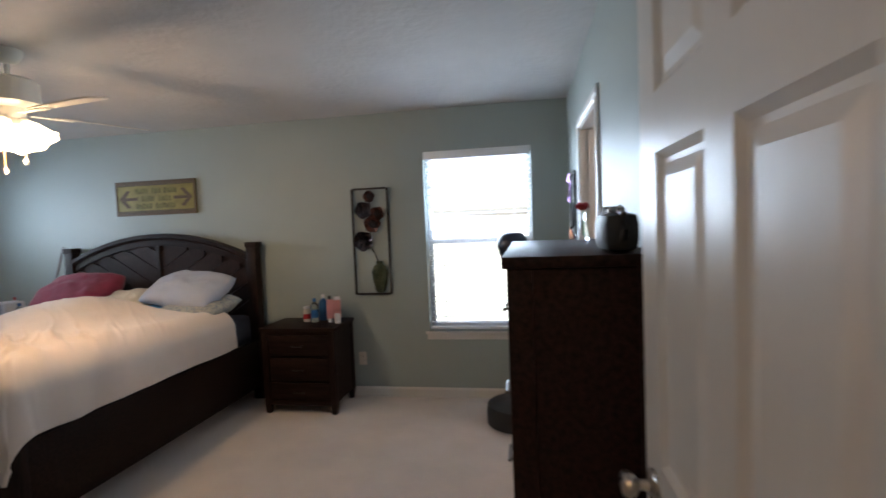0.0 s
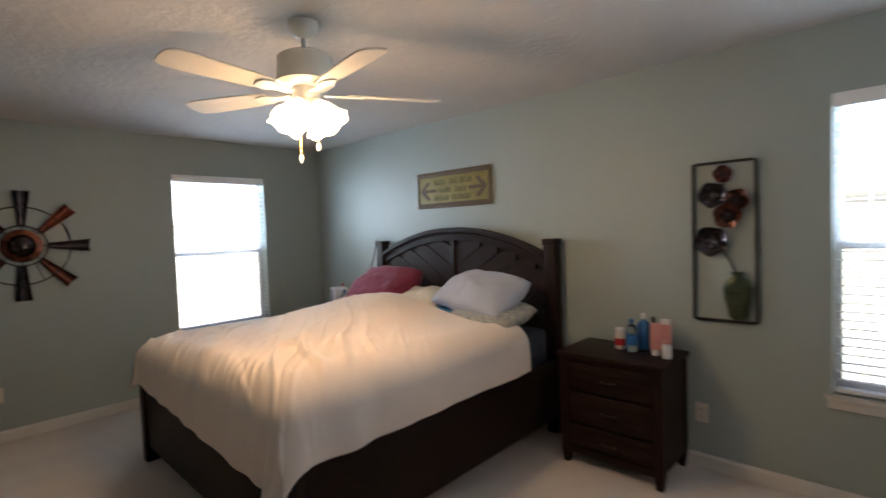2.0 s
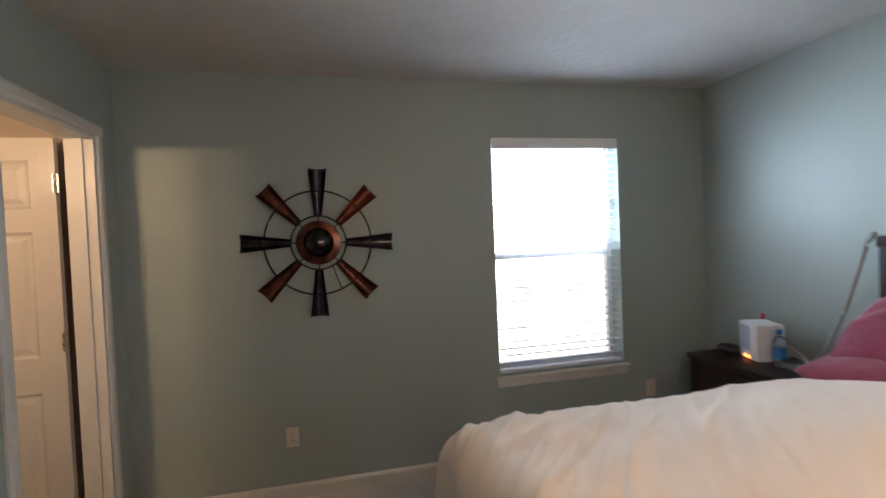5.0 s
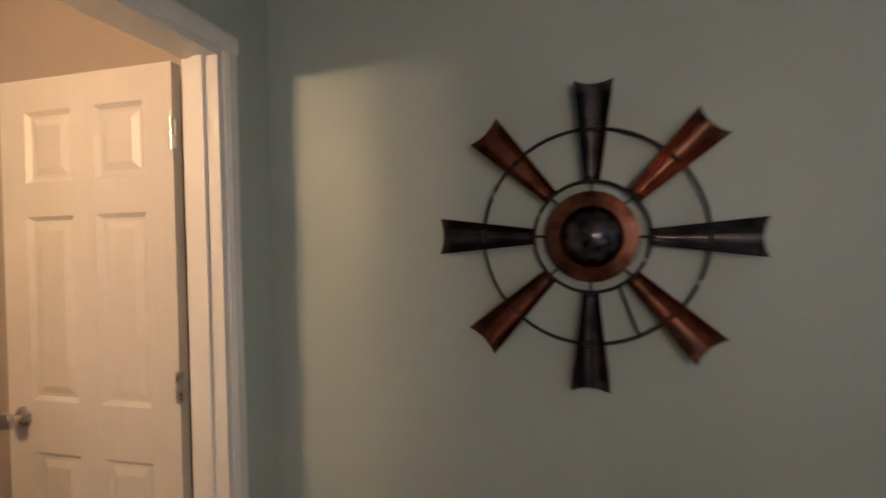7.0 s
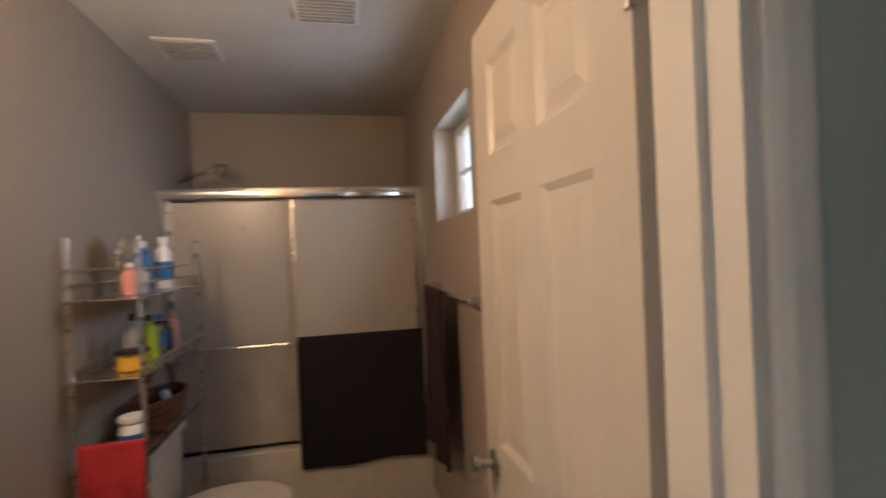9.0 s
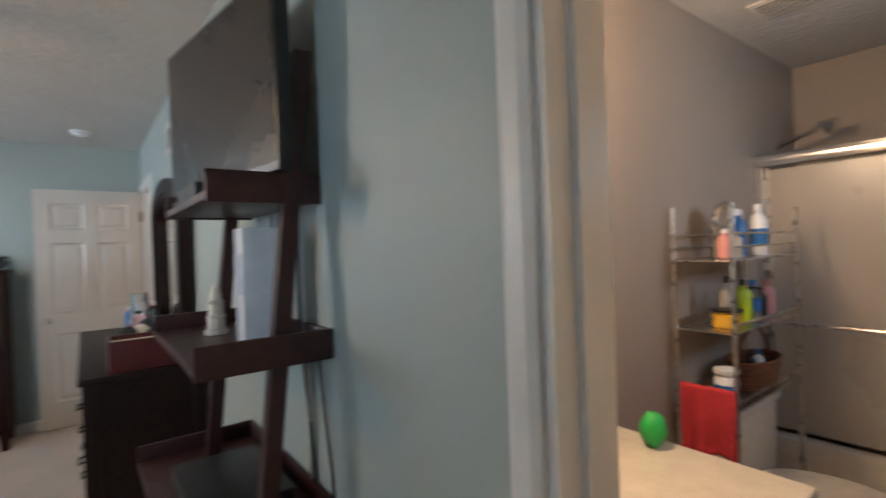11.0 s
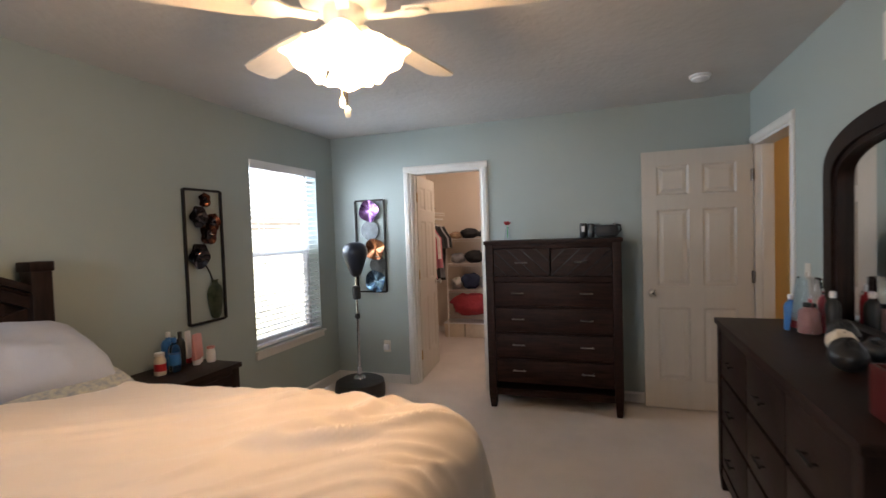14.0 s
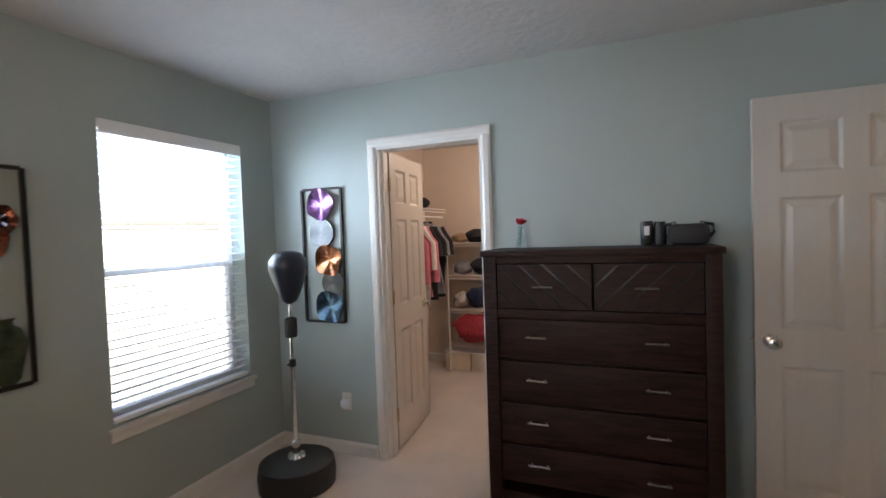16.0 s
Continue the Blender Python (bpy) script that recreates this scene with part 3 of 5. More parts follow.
bx(mt_, -4.60, -2.74, 1.53, 3.52, 0.25, 0.765, 0.06)
single("mattress", mt_, MATT, "charcoal fabric mattress in the bed frame", "mattress")

# comforter: one soft sheet over the mattress, hanging at both sides and the foot
X0, X1, YF, ZT, RR = -4.60, -2.655, 1.430, 0.865, 0.14
XC, HX = (X0 + X1) / 2, (X1 - X0) / 2


def smooth(a, b, x):
    x = max(0.0, min(1.0, (x - a) / (b - a)))
    return x * x * (3 - 2 * x)


def drape(u, v):
    # u across from -1 to 1, v from the head (0) to the foot hem (1)
    yh = 2.95 + 0.18 * smooth(0.35, 0.85, u)
    s = u * (HX + (0.24 if u > 0 else 0.17))
    along = v * (yh - YF + 0.28 + 0.06 * u)
    ex = max(0.0, abs(s) - (HX - RR))
    ey = max(0.0, along - (yh - YF - RR))
    e = (ex ** 3 + ey ** 3) ** (1 / 3)
    px = min(abs(s), HX - RR)
    py = yh - min(along, yh - YF - RR)
    quarter = RR * math.pi / 2
    if e < quarter:
        a = e / RR
        o, dz = RR * math.sin(a), RR * (1 - math.cos(a))
    else:
        o, dz = RR, RR + (e - quarter)
    dirx, diry = (ex / math.hypot(ex, ey), ey / math.hypot(ex, ey)) if e > 1e-6 else (0, 0)
    low = max(0.0, e - quarter)
    # folds gather towards the foot corners and die out along the sides
    t = py if ex > ey else s
    corner = math.exp(-max(0.0, py - YF - RR) / 0.5) if ex > ey else 0.25 + 0.60 * smooth(0.6, 1.0, abs(u))
    fold = 0.5 * math.sin(t * 26 + 3 * noise.noise((t * 2.5, 1.3, 0))) + 0.6 * noise.noise((t * 8, 4.0, e * 3))
    o += min(e * 0.13, 0.032) * (0.3 + fold * corner) * smooth(0.04, 0.22, e) + low * 0.05
    both = min(ex, ey)
    o += 0.16 * both * smooth(0.0, 0.1, both)
    x = XC + math.copysign(1, s) * (px + o * dirx)
    y = py - o * diry
    z = ZT - dz
    w = max(0.0, 1 - e / 0.26)
    # bedding heaped beneath, a fold step along the west side, long slanting creases
    mound = 0.15 * math.exp(-(((x + 3.70) / 0.55) ** 2 + ((y - 2.72) / 0.62) ** 2)) + 0.05 * math.exp(-(((x + 3.1) / 0.5) ** 2 + ((y - 2.0) / 0.6) ** 2))
    step = 0.030 * smooth(-0.14, 0.14, x + 4.20 + 0.18 * (y - 2))
    tuck = 0.07 * smooth(2.88, 3.06, y) * (1 - smooth(-2.95, -2.75, x))
    soft = 0.016 * noise.noise((x * 2.0, y * 2.0, 0.4)) + 0.005 * noise.noise((x * 6, y * 5, 2.1))
    q = x * 0.62 + y * 0.78
    r = -x * 0.78 + y * 0.62
    ridge = noise.noise((q * 6.5 + 0.8 * noise.noise((r * 1.5, q, 0)), r * 0.9, 5.0))
    ridge2 = noise.noise((q * 15 + 1.2 * noise.noise((r * 2, q, 3)), r * 1.7, 8.0))
    place = (0.35 + 0.65 * smooth(0.25, -0.35, noise.noise((x * 1.1, y * 1.1, 9)))) * (1 - 0.75 * smooth(2.0, 2.7, y))
    crease = place * (0.034 * max(0.0, 1 - abs(ridge) * 6) + 0.017 * max(0.0, 1 - abs(ridge2) * 4))
    z += w * (mound + step - 0.020 + soft + crease - tuck)
    z += smooth(0, 0.1, low) * 0.012 * noise.noise((t * 3, 0.2, 7.7))
    return Vector((x, y, z))


bm = BM()
grid(bm, 230, 210, lambda u, v: drape(u * 2 - 1, v))
com = single("comforter", bm, DUVET, "rumpled cream comforter spread over the bed", "comforter", smooth=0)
com.data.polygons.foreach_set("use_smooth", [True] * len(com.data.polygons))
sol = com.modifiers.new("thickness", "SOLIDIFY")
sol.thickness, sol.offset = 0.022, -1
bm = BM()
bx(bm, -4.595, -2.715, 1.535, 3.10, 0.535, 0.62, 0.02)
single("fitted_sheet", bm, NAVYC, "dark blue sheet edge below the comforter", "sheet")


def pillow(name, m, w, d, h, material, label, seed):
    bm = BM()
    n = 34
    def surf(sg):
        vs = []
        for i in range(n + 1):
            row = []
            for j in range(n + 1):
                a, b = 2 * i / n - 1, 2 * j / n - 1
                k = max(0.0, (1 - abs(a) ** 2.6)) ** 0.5 * max(0.0, (1 - abs(b) ** 2.6)) ** 0.5
                pin = (1 - 0.07 * (1 - abs(b) ** 2) * abs(a) ** 3) * (1 - 0.14 * a * a * b * b)
                pin2 = (1 - 0.09 * (1 - abs(a) ** 2) * abs(b) ** 3) * (1 - 0.14 * a * a * b * b)
                wr = noise.noise((a * 2.3 + seed, b * 2.3, sg)) * 0.20 + 0.12 * max(0.0, 0.5 - abs(noise.noise((a * 3.2 + b * 1.5 + seed, b * 1.2, sg))) * 3) + noise.noise((a * 7 + seed, b * 4, sg)) * 0.06
                row.append(bm.verts.new((a * w / 2 * pin, b * d / 2 * pin2, sg * h / 2 * k * (1 + wr) + 0.02 * noise.noise((a * 1.5, b * 1.5, seed)))))
            vs.append(row)
        for i in range(n):
            for j in range(n):
                bm.faces.new((vs[i][j], vs[i + 1][j], vs[i + 1][j + 1], vs[i][j + 1]))
    surf(1)
    surf(-1)
    bmesh.ops.remove_doubles(bm, verts=bm.verts[:], dist=0.004)
    return single(name, bm, material, label, "pillow", smooth=60, at=m, group="pillows on the bed")


pillow("pillow", pose(-4.20, 3.24, 1.00, 34, 0, 4), 0.74, 0.48, 0.25, BURG, "plump burgundy cotton pillow against the headboard", 1.0)
pillow("pillow", pose(-4.24, 3.10, 0.88, 6, 0, 0), 0.70, 0.45, 0.15, BURG, "burgundy cotton pillow under another pillow", 2.0)
pillow("pillow", pose(-3.66, 3.18, 0.92, 18, 0, 0), 0.55, 0.42, 0.17, CREAMC, "cream cotton pillow in the middle of the bed", 3.0)
pillow("pillow", pose(-3.19, 3.14, 0.865, 4, 0, 3), 0.72, 0.44, 0.12, BLUEC, "blue cotton pillow below grey pillow", 4.0)
pillow("pillow", pose(-2.95, 3.15, 0.90, 10, 4, -4), 0.54, 0.46, 0.14, FLORAL, "cream floral cotton pillow near bed edge", 5.0)
pillow("pillow", pose(-3.09, 3.19, 1.03, 24, 4, -5), 0.72, 0.48, 0.19, PRINTC, "pale grey cotton pillow on top of others", 6.0)


def taper_leg(bm, x, y, r, z0, z1, k=0.7):
    vs = bx(bm, x - r, x + r, y - r, y + r, z0, z1)
    for v in vs:
        if v.co.z < (z0 + z1) / 2:
            v.co.x = x + (v.co.x - x) * k
            v.co.y = y + (v.co.y - y) * k


def bar_pull(parent, x, y, z, L, material=PEWTER):
    """A bar handle that stands off a drawer front towards -y."""
    bm = BM()
    tube(bm, [(x - L / 2, y - 0.022, z), (x + L / 2, y - 0.022, z)], 0.0055, 8)
    for s in (-1, 1):
        tube(bm, [(x + s * L * 0.38, y, z), (x + s * L * 0.38, y - 0.022, z)], 0.0045, 8)
    part("handle", bm, material, parent, "brushed metal bar handle")


def drawer_unit(name, m, w, d, h, rows, label, category, leg=0.10, wood=WOOD, post=0.055, over=0.012, cols=None, chevron=False, pull=PEWTER):
    """A case of drawers: front towards -y, back at y = 0, centred on x."""
    t = thing(name, label, category, m)
    part("top", B(-w / 2 - over, w / 2 + over, -d - over, 0, h - 0.03, h, 0.004), wood, t)
    part("side_panel", B(-w / 2 + 0.005, -w / 2 + 0.02, -d + 0.02, -0.005, leg, h - 0.03), wood, t, smooth=0)
    part("side_panel", B(w / 2 - 0.02, w / 2 - 0.005, -d + 0.02, -0.005, leg, h - 0.03), wood, t, smooth=0)
    part("back_panel", B(-w / 2 + 0.02, w / 2 - 0.02, -0.02, -0.005, leg, h - 0.03), wood, t, smooth=0)
    part("bottom_panel", B(-w / 2 + 0.02, w / 2 - 0.02, -d + 0.03, -0.02, leg, leg + 0.02), wood, t, smooth=0)
    for sx in (-1, 1):
        for y in (-d + post / 2, -post / 2):
            bm = BM()
            x = sx * (w / 2 - post / 2)
            bx(bm, x - post / 2, x + post / 2, y - post / 2, y + post / 2, leg, h - 0.03, 0.003)
            taper_leg(bm, x, y, post / 2, 0, leg, 0.66)
            part("post_leg", bm, WOODV if wood is WOOD else wood, t)
    part("apron", B(-w / 2 + post, w / 2 - post, -d + 0.008, -d + 0.028, leg - 0.02, leg + 0.035, 0.003), wood, t)
    z = h - 0.03
    inner = w - 2 * post
    for hh, nc, gap in rows:
        z -= gap
        part("rail", B(-inner / 2, inner / 2, -d + (0.004 if gap > 0.02 else 0.020), -d + 0.034, z, z + gap, 0.002), wood, t)
        cw = inner / nc
        for c in range(nc):
            x0, x1 = -inner / 2 + c * cw + 0.004, -inner / 2 + (c + 1) * cw - 0.004
            # chevron fronts are black: shade of the grooves is put into the colour
            fr = part("drawer", B(x0, x1, -d + 0.008, -d + 0.028, z - hh + 0.004, z - 0.004, 0.003), BLACK if chevron and nc == 2 else wood, t)
            if chevron and nc == 2:
                # angled boards that meet at the middle of the chest
                sg = 1 if c == 0 else -1
                a0, a1 = z - hh + 0.006, z - 0.006
                H_ = a1 - a0
                step = 0.115
                off = [x0 - 0.22 + step * i for i in range(6)]
                for o in off:
                    poly = []
                    for xx, zz in ((o, a0), (o + step - 0.014, a0), (o + step - 0.014 + H_ * 1.05, a1), (o + H_ * 1.05, a1)):
                        poly.append((xx, zz))
                    # clip to the drawer front
                    res = poly
                    for lim, keep in ((x0 + 0.003, 1), (x1 - 0.003, -1)):
                        outp = []
                        for i in range(len(res)):
                            p, q = res[i - 1], res[i]
                            ip, iq = (p[0] - lim) * keep >= 0, (q[0] - lim) * keep >= 0
                            if ip != iq:
                                f_ = (lim - p[0]) / (q[0] - p[0])
                                outp.append((lim, p[1] + f_ * (q[1] - p[1])))
                            if iq:
                                outp.append(q)
                        res = outp
                        if len(res) < 3:
                            break
                    if len(res) >= 3:
                        if sg > 0:
                            res = [(x0 + x1 - p, q) for p, q in res]
                        bm = BM()
                        prism(bm, res, "y", -d + 0.001, -d + 0.0085)
                        part("inlay_board", bm, wood, fr, smooth=0)
            L = 0.10
            if nc == 1 and inner > 0.6:
                for xx in (-inner * 0.29, inner * 0.29):
                    bar_pull(fr, xx, -d + 0.004, z - hh * 0.45, L, pull)
            else:
                bar_pull(fr, (x0 + x1) / 2, -d + 0.002, z - hh * 0.5, L, pull)
        z -= hh
    return t


drawer_unit("chest_of_drawers", pose(-0.022, 1.467, 0, 0, 0, -90), 1.05, 0.385, 1.377, [(0.225, 2, 0.035), (0.196, 1, 0.045), (0.196, 1, 0.014), (0.196, 1, 0.014), (0.196, 1, 0.014)], "tall walnut-brown wooden chest of drawers with chevron top drawers", "chest", leg=0.13, wood=CHESTW, post=0.065, chevron=True)
drawer_unit("nightstand", pose(-2.175, N - 0.02, 0), 0.62, 0.43, 0.70, [(0.17, 1, 0.03), (0.19, 1, 0.012), (0.15, 1, 0.012)], "dark espresso wooden nightstand with bottles on it", "nightstand", leg=0.09, pull=IRON)
drawer_unit("nightstand", pose(-5.18, N - 0.02, 0), 0.62, 0.43, 0.70, [(0.17, 1, 0.03), (0.19, 1, 0.012), (0.15, 1, 0.012)], "dark espresso wooden nightstand with small devices on it", "nightstand", leg=0.09, pull=IRON)
drawer_unit("dresser", pose(-2.06, 0.016, 0, 0, 0, 180), 1.60, 0.46, 0.945, [(0.235, 3, 0.035), (0.235, 3, 0.012), (0.235, 3, 0.012)], "long dark espresso wooden dresser below a mirror", "dresser", leg=0.10, pull=IRON)

# mirror on the dresser
mir = thing("dresser_mirror", "arched dark wood framed mirror standing on dresser", "mirror", pose(-2.065, 0.0, 0.9465))


def arc_pts(hw, z_s, z_t, n=24):
    return [(hw * math.cos(math.pi * i / n), z_s + (z_t - z_s) * math.sin(math.pi * i / n) ** 0.8) for i in range(n + 1)]


def arch_ring(bm, hwo, hwi, zso, zto, zsi, zti, y0, y1, z0):
    o = [(hwo, z0)] + arc_pts(hwo, zso, zto) + [(-hwo, z0)]
    i = [(hwi, z0)] + arc_pts(hwi, zsi, zti) + [(-hwi, z0)]
    vs = [[bm.verts.new((x, y, z)) for x, z in ring] for ring, y in ((o, y0), (i, y0), (o, y1), (i, y1))]
    n = len(o)
    for k in range(n - 1):
        for a, b in ((0, 1), (2, 3), (0, 2), (1, 3)):
            bm.faces.new((vs[a][k], vs[a][k + 1], vs[b][k + 1], vs[b][k]))
    for k in (0, n - 1):
        bm.faces.new((vs[0][k], vs[1][k], vs[3][k], vs[2][k]))


bm = BM()
arch_ring(bm, 0.565, 0.485, 0.72, 0.94, 0.69, 0.86, 0.018, 0.075, 0.0)
part("frame", bm, WOODV, mir)
bm = BM()
arch_ring(bm, 0.492, 0.462, 0.70, 0.868, 0.68, 0.835, 0.014, 0.060, 0.0)
part("inner_moulding", bm, WOODV, mir)
part("bottom_rail", B(-0.48, 0.48, 0.016, 0.065, 0.0, 0.06, 0.003), WOOD, mir)
bm = BM()
prism(bm, [(0.478, 0.05)] + arc_pts(0.478, 0.69, 0.85) + [(-0.478, 0.05)], "y", 0.022, 0.030)
part("mirror_glass", bm, MIRROR, mir, "silvered mirror glass", smooth=0)

# leaning ladder shelf with television
lad = thing("ladder_shelf", "dark cherry wooden leaning ladder shelf by the wall", "shelf", pose(-3.965, 0, 0))
for s in (-1, 1):
    bm = BM()
    x = s * 0.27
    prism(bm, [(0.225, 0.0), (0.262, 0.0), (0.052, 1.90), (0.015, 1.90)], "x", x - 0.018, x + 0.018)
    part("leg", bm, TVW, lad)
for z, dep, hw in ((1.57, 0.25, 0.275), (1.215, 0.29, 0.315), (0.82, 0.34, 0.36), (0.42, 0.40, 0.39)):
    sh = part("shelf_board", B(-hw, hw, 0.004, dep, z - 0.018, z, 0.002), TVW, lad)
    for a in ((-hw - 0.012, -hw, 0.004, dep), (hw, hw + 0.012, 0.004, dep)):
        part("side_lip", B(a[0], a[1], a[2], a[3], z - 0.024, z + 0.045, 0.003), TVW, sh)
    part("back_lip", B(-hw, hw, 0.004, 0.016, z + 0.0005, z + 0.045, 0.003), TVW, sh)
tv = thing("television", "black flat-screen television on the ladder shelf", "television", pose(-3.965, 0.155, 1.572, 0, 0, 9))
bm = BM()
bx(bm, -0.345, 0.345, -0.02, 0.015, 0.040, 0.475, 0.004)
bx(bm, -0.22, 0.22, -0.05, -0.019, 0.12, 0.40, 0.012)
part("housing", bm, BLACK, tv)
part("screen", B(-0.333, 0.333, 0.0152, 0.017, 0.060, 0.463), SCREEN, tv, "dark glossy screen", smooth=0)
bm = BM()
bx(bm, -0.16, 0.16, -0.06, 0.07, 0.0, 0.012, 0.004)
bx(bm, -0.03, 0.03, -0.015, 0.005, 0.012, 0.045, 0.003)
part("stand", bm, BLACK, tv)
part("logo_bar", B(-0.03, 0.03, 0.0155, 0.0175, 0.045, 0.052), NICKEL, tv)

# ---- wall decoration ----
sign = thing("wall_sign", "mustard yellow wooden sign with dark lettering", "sign", pose(-3.73, N - 0.001, 1.83, 0, 0, 0))
part("board", B(-0.42, 0.42, -0.014, 0.0, -0.155, 0.165, 0.003), GOLDS, sign)
SIGNF = mat("weathered_brown_sign_frame", (0.11, 0.075, 0.04), 0.7, scale=20, vary=0.4, bump=0.2, stretch=(1, 8, 8))
SIGNG = mat("faded_green_sign_paint", (0.145, 0.13, 0.035), 0.7, scale=25, vary=0.5)
for x0, x1, z0, z1 in ((-0.42, 0.42, 0.128, 0.165), (-0.42, 0.42, -0.155, -0.118), (-0.42, -0.400, -0.118, 0.128), (0.400, 0.42, -0.118, 0.128)):
    part("border_strip", B(x0, x1, -0.020, -0.0145, z0, z1, 0.002), SIGNF, sign)
for z in (0.124, -0.114):
    part("border_line", B(-0.398, 0.398, -0.0160, -0.0145, z - 0.003, z + 0.003), SIGNED, sign, smooth=0)
# three worn lines of lettering between two arrows
for z, hh, words in ((0.072, 0.026, ((-0.21, 4), (-0.04, 3), (0.09, 4))), (0.0, 0.026, ((-0.15, 4), (0.03, 4))), (-0.068, 0.024, ((-0.21, 5), (0.0, 6)))):
    for x0, n in words:
        for k in range(n):
            x = x0 + k * 0.035
            part("lettering_bar", B(x, x + 0.026, -0.0162, -0.0145, z - hh, z + hh * (1.0 - 0.3 * (k % 2))), SIGNG, sign, smooth=0)
for s in (-1, 1):
    part("arrow_shaft", B(min(s * 0.19, s * 0.35), max(s * 0.19, s * 0.35), -0.0165, -0.0145, -0.014, 0.014), SIGNF, sign, smooth=0)
    for q in (-1, 1):
        bm = BM()
        prism(bm, [(s * 0.385, 0), (s * 0.30, q * 0.085), (s * 0.265, q * 0.075), (s * 0.335, 0)], "y", -0.0168, -0.0146)
        part("arrow_stroke", bm, SIGNF, sign, smooth=0)


def rect_frame(t, w, h, r, material, y=-0.012):
    for x in (-w / 2, w / 2):
        part("frame_bar", B(x - r, x + r, y - r, y + r, -h / 2, h / 2), material, t, smooth=0)
    for z in (-h / 2, h / 2):
        part("frame_bar", B(-w / 2 + r, w / 2 - r, y - r, y + r, z - r, z + r), material, t, smooth=0)


def wavy_disc(r, depth, seed, cup=0.03, lobes=5, n=36, k=8):
    bm = BM()
    def f(u, v):
        a = 2 * math.pi * u
        rr = r * (0.02 + 0.98 * v) * (1 + 0.06 * v * math.sin(lobes * a + seed))
        return Vector((rr * math.cos(a), -depth - cup * v * v + 0.007 * v * math.sin(lobes * a + seed + 1), rr * math.sin(a)))
    grid(bm, n, k, f, True)
    def g(u, v):
        return f(u, v) + Vector((0, 0.003, 0))
    grid(bm, n, k, g, True)
    return bm


art = thing("flower_wall_art", "black framed metal wall art of flowers in vase", "wall art", pose(-1.661, N - 0.002, 1.355))
rect_frame(art, 0.315, 0.905, 0.008, IRON)
for x, z, r, mt in ((0.0, 0.385, 0.05, COPPER), (-0.055, 0.27, 0.072, DARKMET), (0.065, 0.235, 0.062, COPPER), (0.02, 0.15, 0.072, COPPER), (-0.065, 0.005, 0.085, DARKMET)):
    fl = part("flower", wavy_disc(r, 0.012, x * 40, 0.022), mt, art, "hammered metal flower", at=pose(x, 0, z))
    part("flower_centre", wavy_disc(r * 0.45, 0.022, z * 30, 0.012), DARKMET, fl)
bm = BM()
tube(bm, [(0.055, -0.012, -0.18), (0.03, -0.012, -0.11), (-0.03, -0.012, -0.02), (0.0, -0.012, 0.12), (-0.01, -0.012, 0.25), (0.0, -0.012, 0.36)], 0.005, 8)
part("stem", bm, IRON, art)
bm = BM()
lathe(bm, [(0.025, -0.44), (0.045, -0.42), (0.065, -0.33), (0.072, -0.26), (0.055, -0.215), (0.028, -0.195), (0.026, -0.18), (0.038, -0.168)], (0, 0, 0), 24)
for v in bm.verts:
    v.co = Vector((v.co.x + 0.065, v.co.y * 0.22 - 0.018, v.co.z))
part("vase", bm, GREENV, art, "green metal vase")

PURP = mat("purple_lacquered_metal", (0.10, 0.015, 0.13), 0.22, metal=0.8, scale=9, vary=0.6, colour2=(0.45, 0.22, 0.5))
STEEL = mat("ringed_silver_metal", (0.10, 0.105, 0.11), 0.3, metal=0.9, scale=9, vary=0.3)
ORNG = mat("copper_lacquered_metal", (0.25, 0.05, 0.015), 0.22, metal=0.8, scale=9, vary=0.6, colour2=(0.6, 0.25, 0.12))
BLUM = mat("blue_lacquered_metal", (0.015, 0.05, 0.13), 0.22, metal=0.8, scale=9, vary=0.6, colour2=(0.2, 0.35, 0.5))
hats = thing("disc_wall_art", "black framed wall art of coloured metal discs", "wall art", pose(-0.002, 3.25, 1.35, 0, 0, -90))
rect_frame(hats, 0.315, 0.90, 0.008, IRON)
for x, z, r, mt, lb in ((0.0, 0.345, 0.105, PURP, "wavy purple metal disc"), (0.0, 0.155, 0.098, STEEL, ""), (0.05, -0.03, 0.105, ORNG, "wavy copper metal disc"), (0.075, -0.185, 0.088, STEEL, ""), (0.045, -0.345, 0.108, BLUM, "wavy blue metal disc")):
    if mt is STEEL:
        bm = BM()
        prof = []
        for i in range(12):
            q = r * (1 - i / 12)
            prof += [(q, 0.02 + 0.006 * (i % 2)), (q - r / 30, 0.026 - 0.006 * (i % 2))]
        lathe(bm, [(r, 0.012)] + prof + [(0.001, 0.022)], (0, 0, 0), 36, Matrix.Rotation(radians(90), 3, "X"))
        part("disc", bm, mt, hats, "ringed silver metal disc", at=pose(x, 0, z))
    else:
        part("disc", wavy_disc(r, 0.016, z * 20, 0.02, 4), mt, hats, lb, at=pose(x, 0, z))

prop = thing("propeller_wall_art", "round copper and dark metal propeller wall decoration", "wall art", pose(W + 0.002, 1.026, 1.475, 0, 0, 90))
for r in (0.30, 0.155):
    bm = BM()
    tube(bm, [(r * math.cos(a), -0.018, r * math.sin(a)) for a in [2 * math.pi * i / 64 for i in range(64)]], 0.005, 8, True)
    part("ring", bm, IRON, prop)
bm = BM()
lathe(bm, [(0.128, 0.02), (0.125, 0.028), (0.085, 0.038), (0.078, 0.032), (0.074, 0.045), (0.06, 0.075), (0.035, 0.092), (0.001, 0.098)], (0, 0, 0), 40, Matrix.Rotation(radians(90), 3, "X"))
part("hub", bm, COPPER, prop, "domed copper hub")
bm = BM()
lathe(bm, [(0.076, 0.046), (0.062, 0.077), (0.036, 0.095), (0.001, 0.101)], (0, 0, 0), 32, Matrix.Rotation(radians(90), 3, "X"))
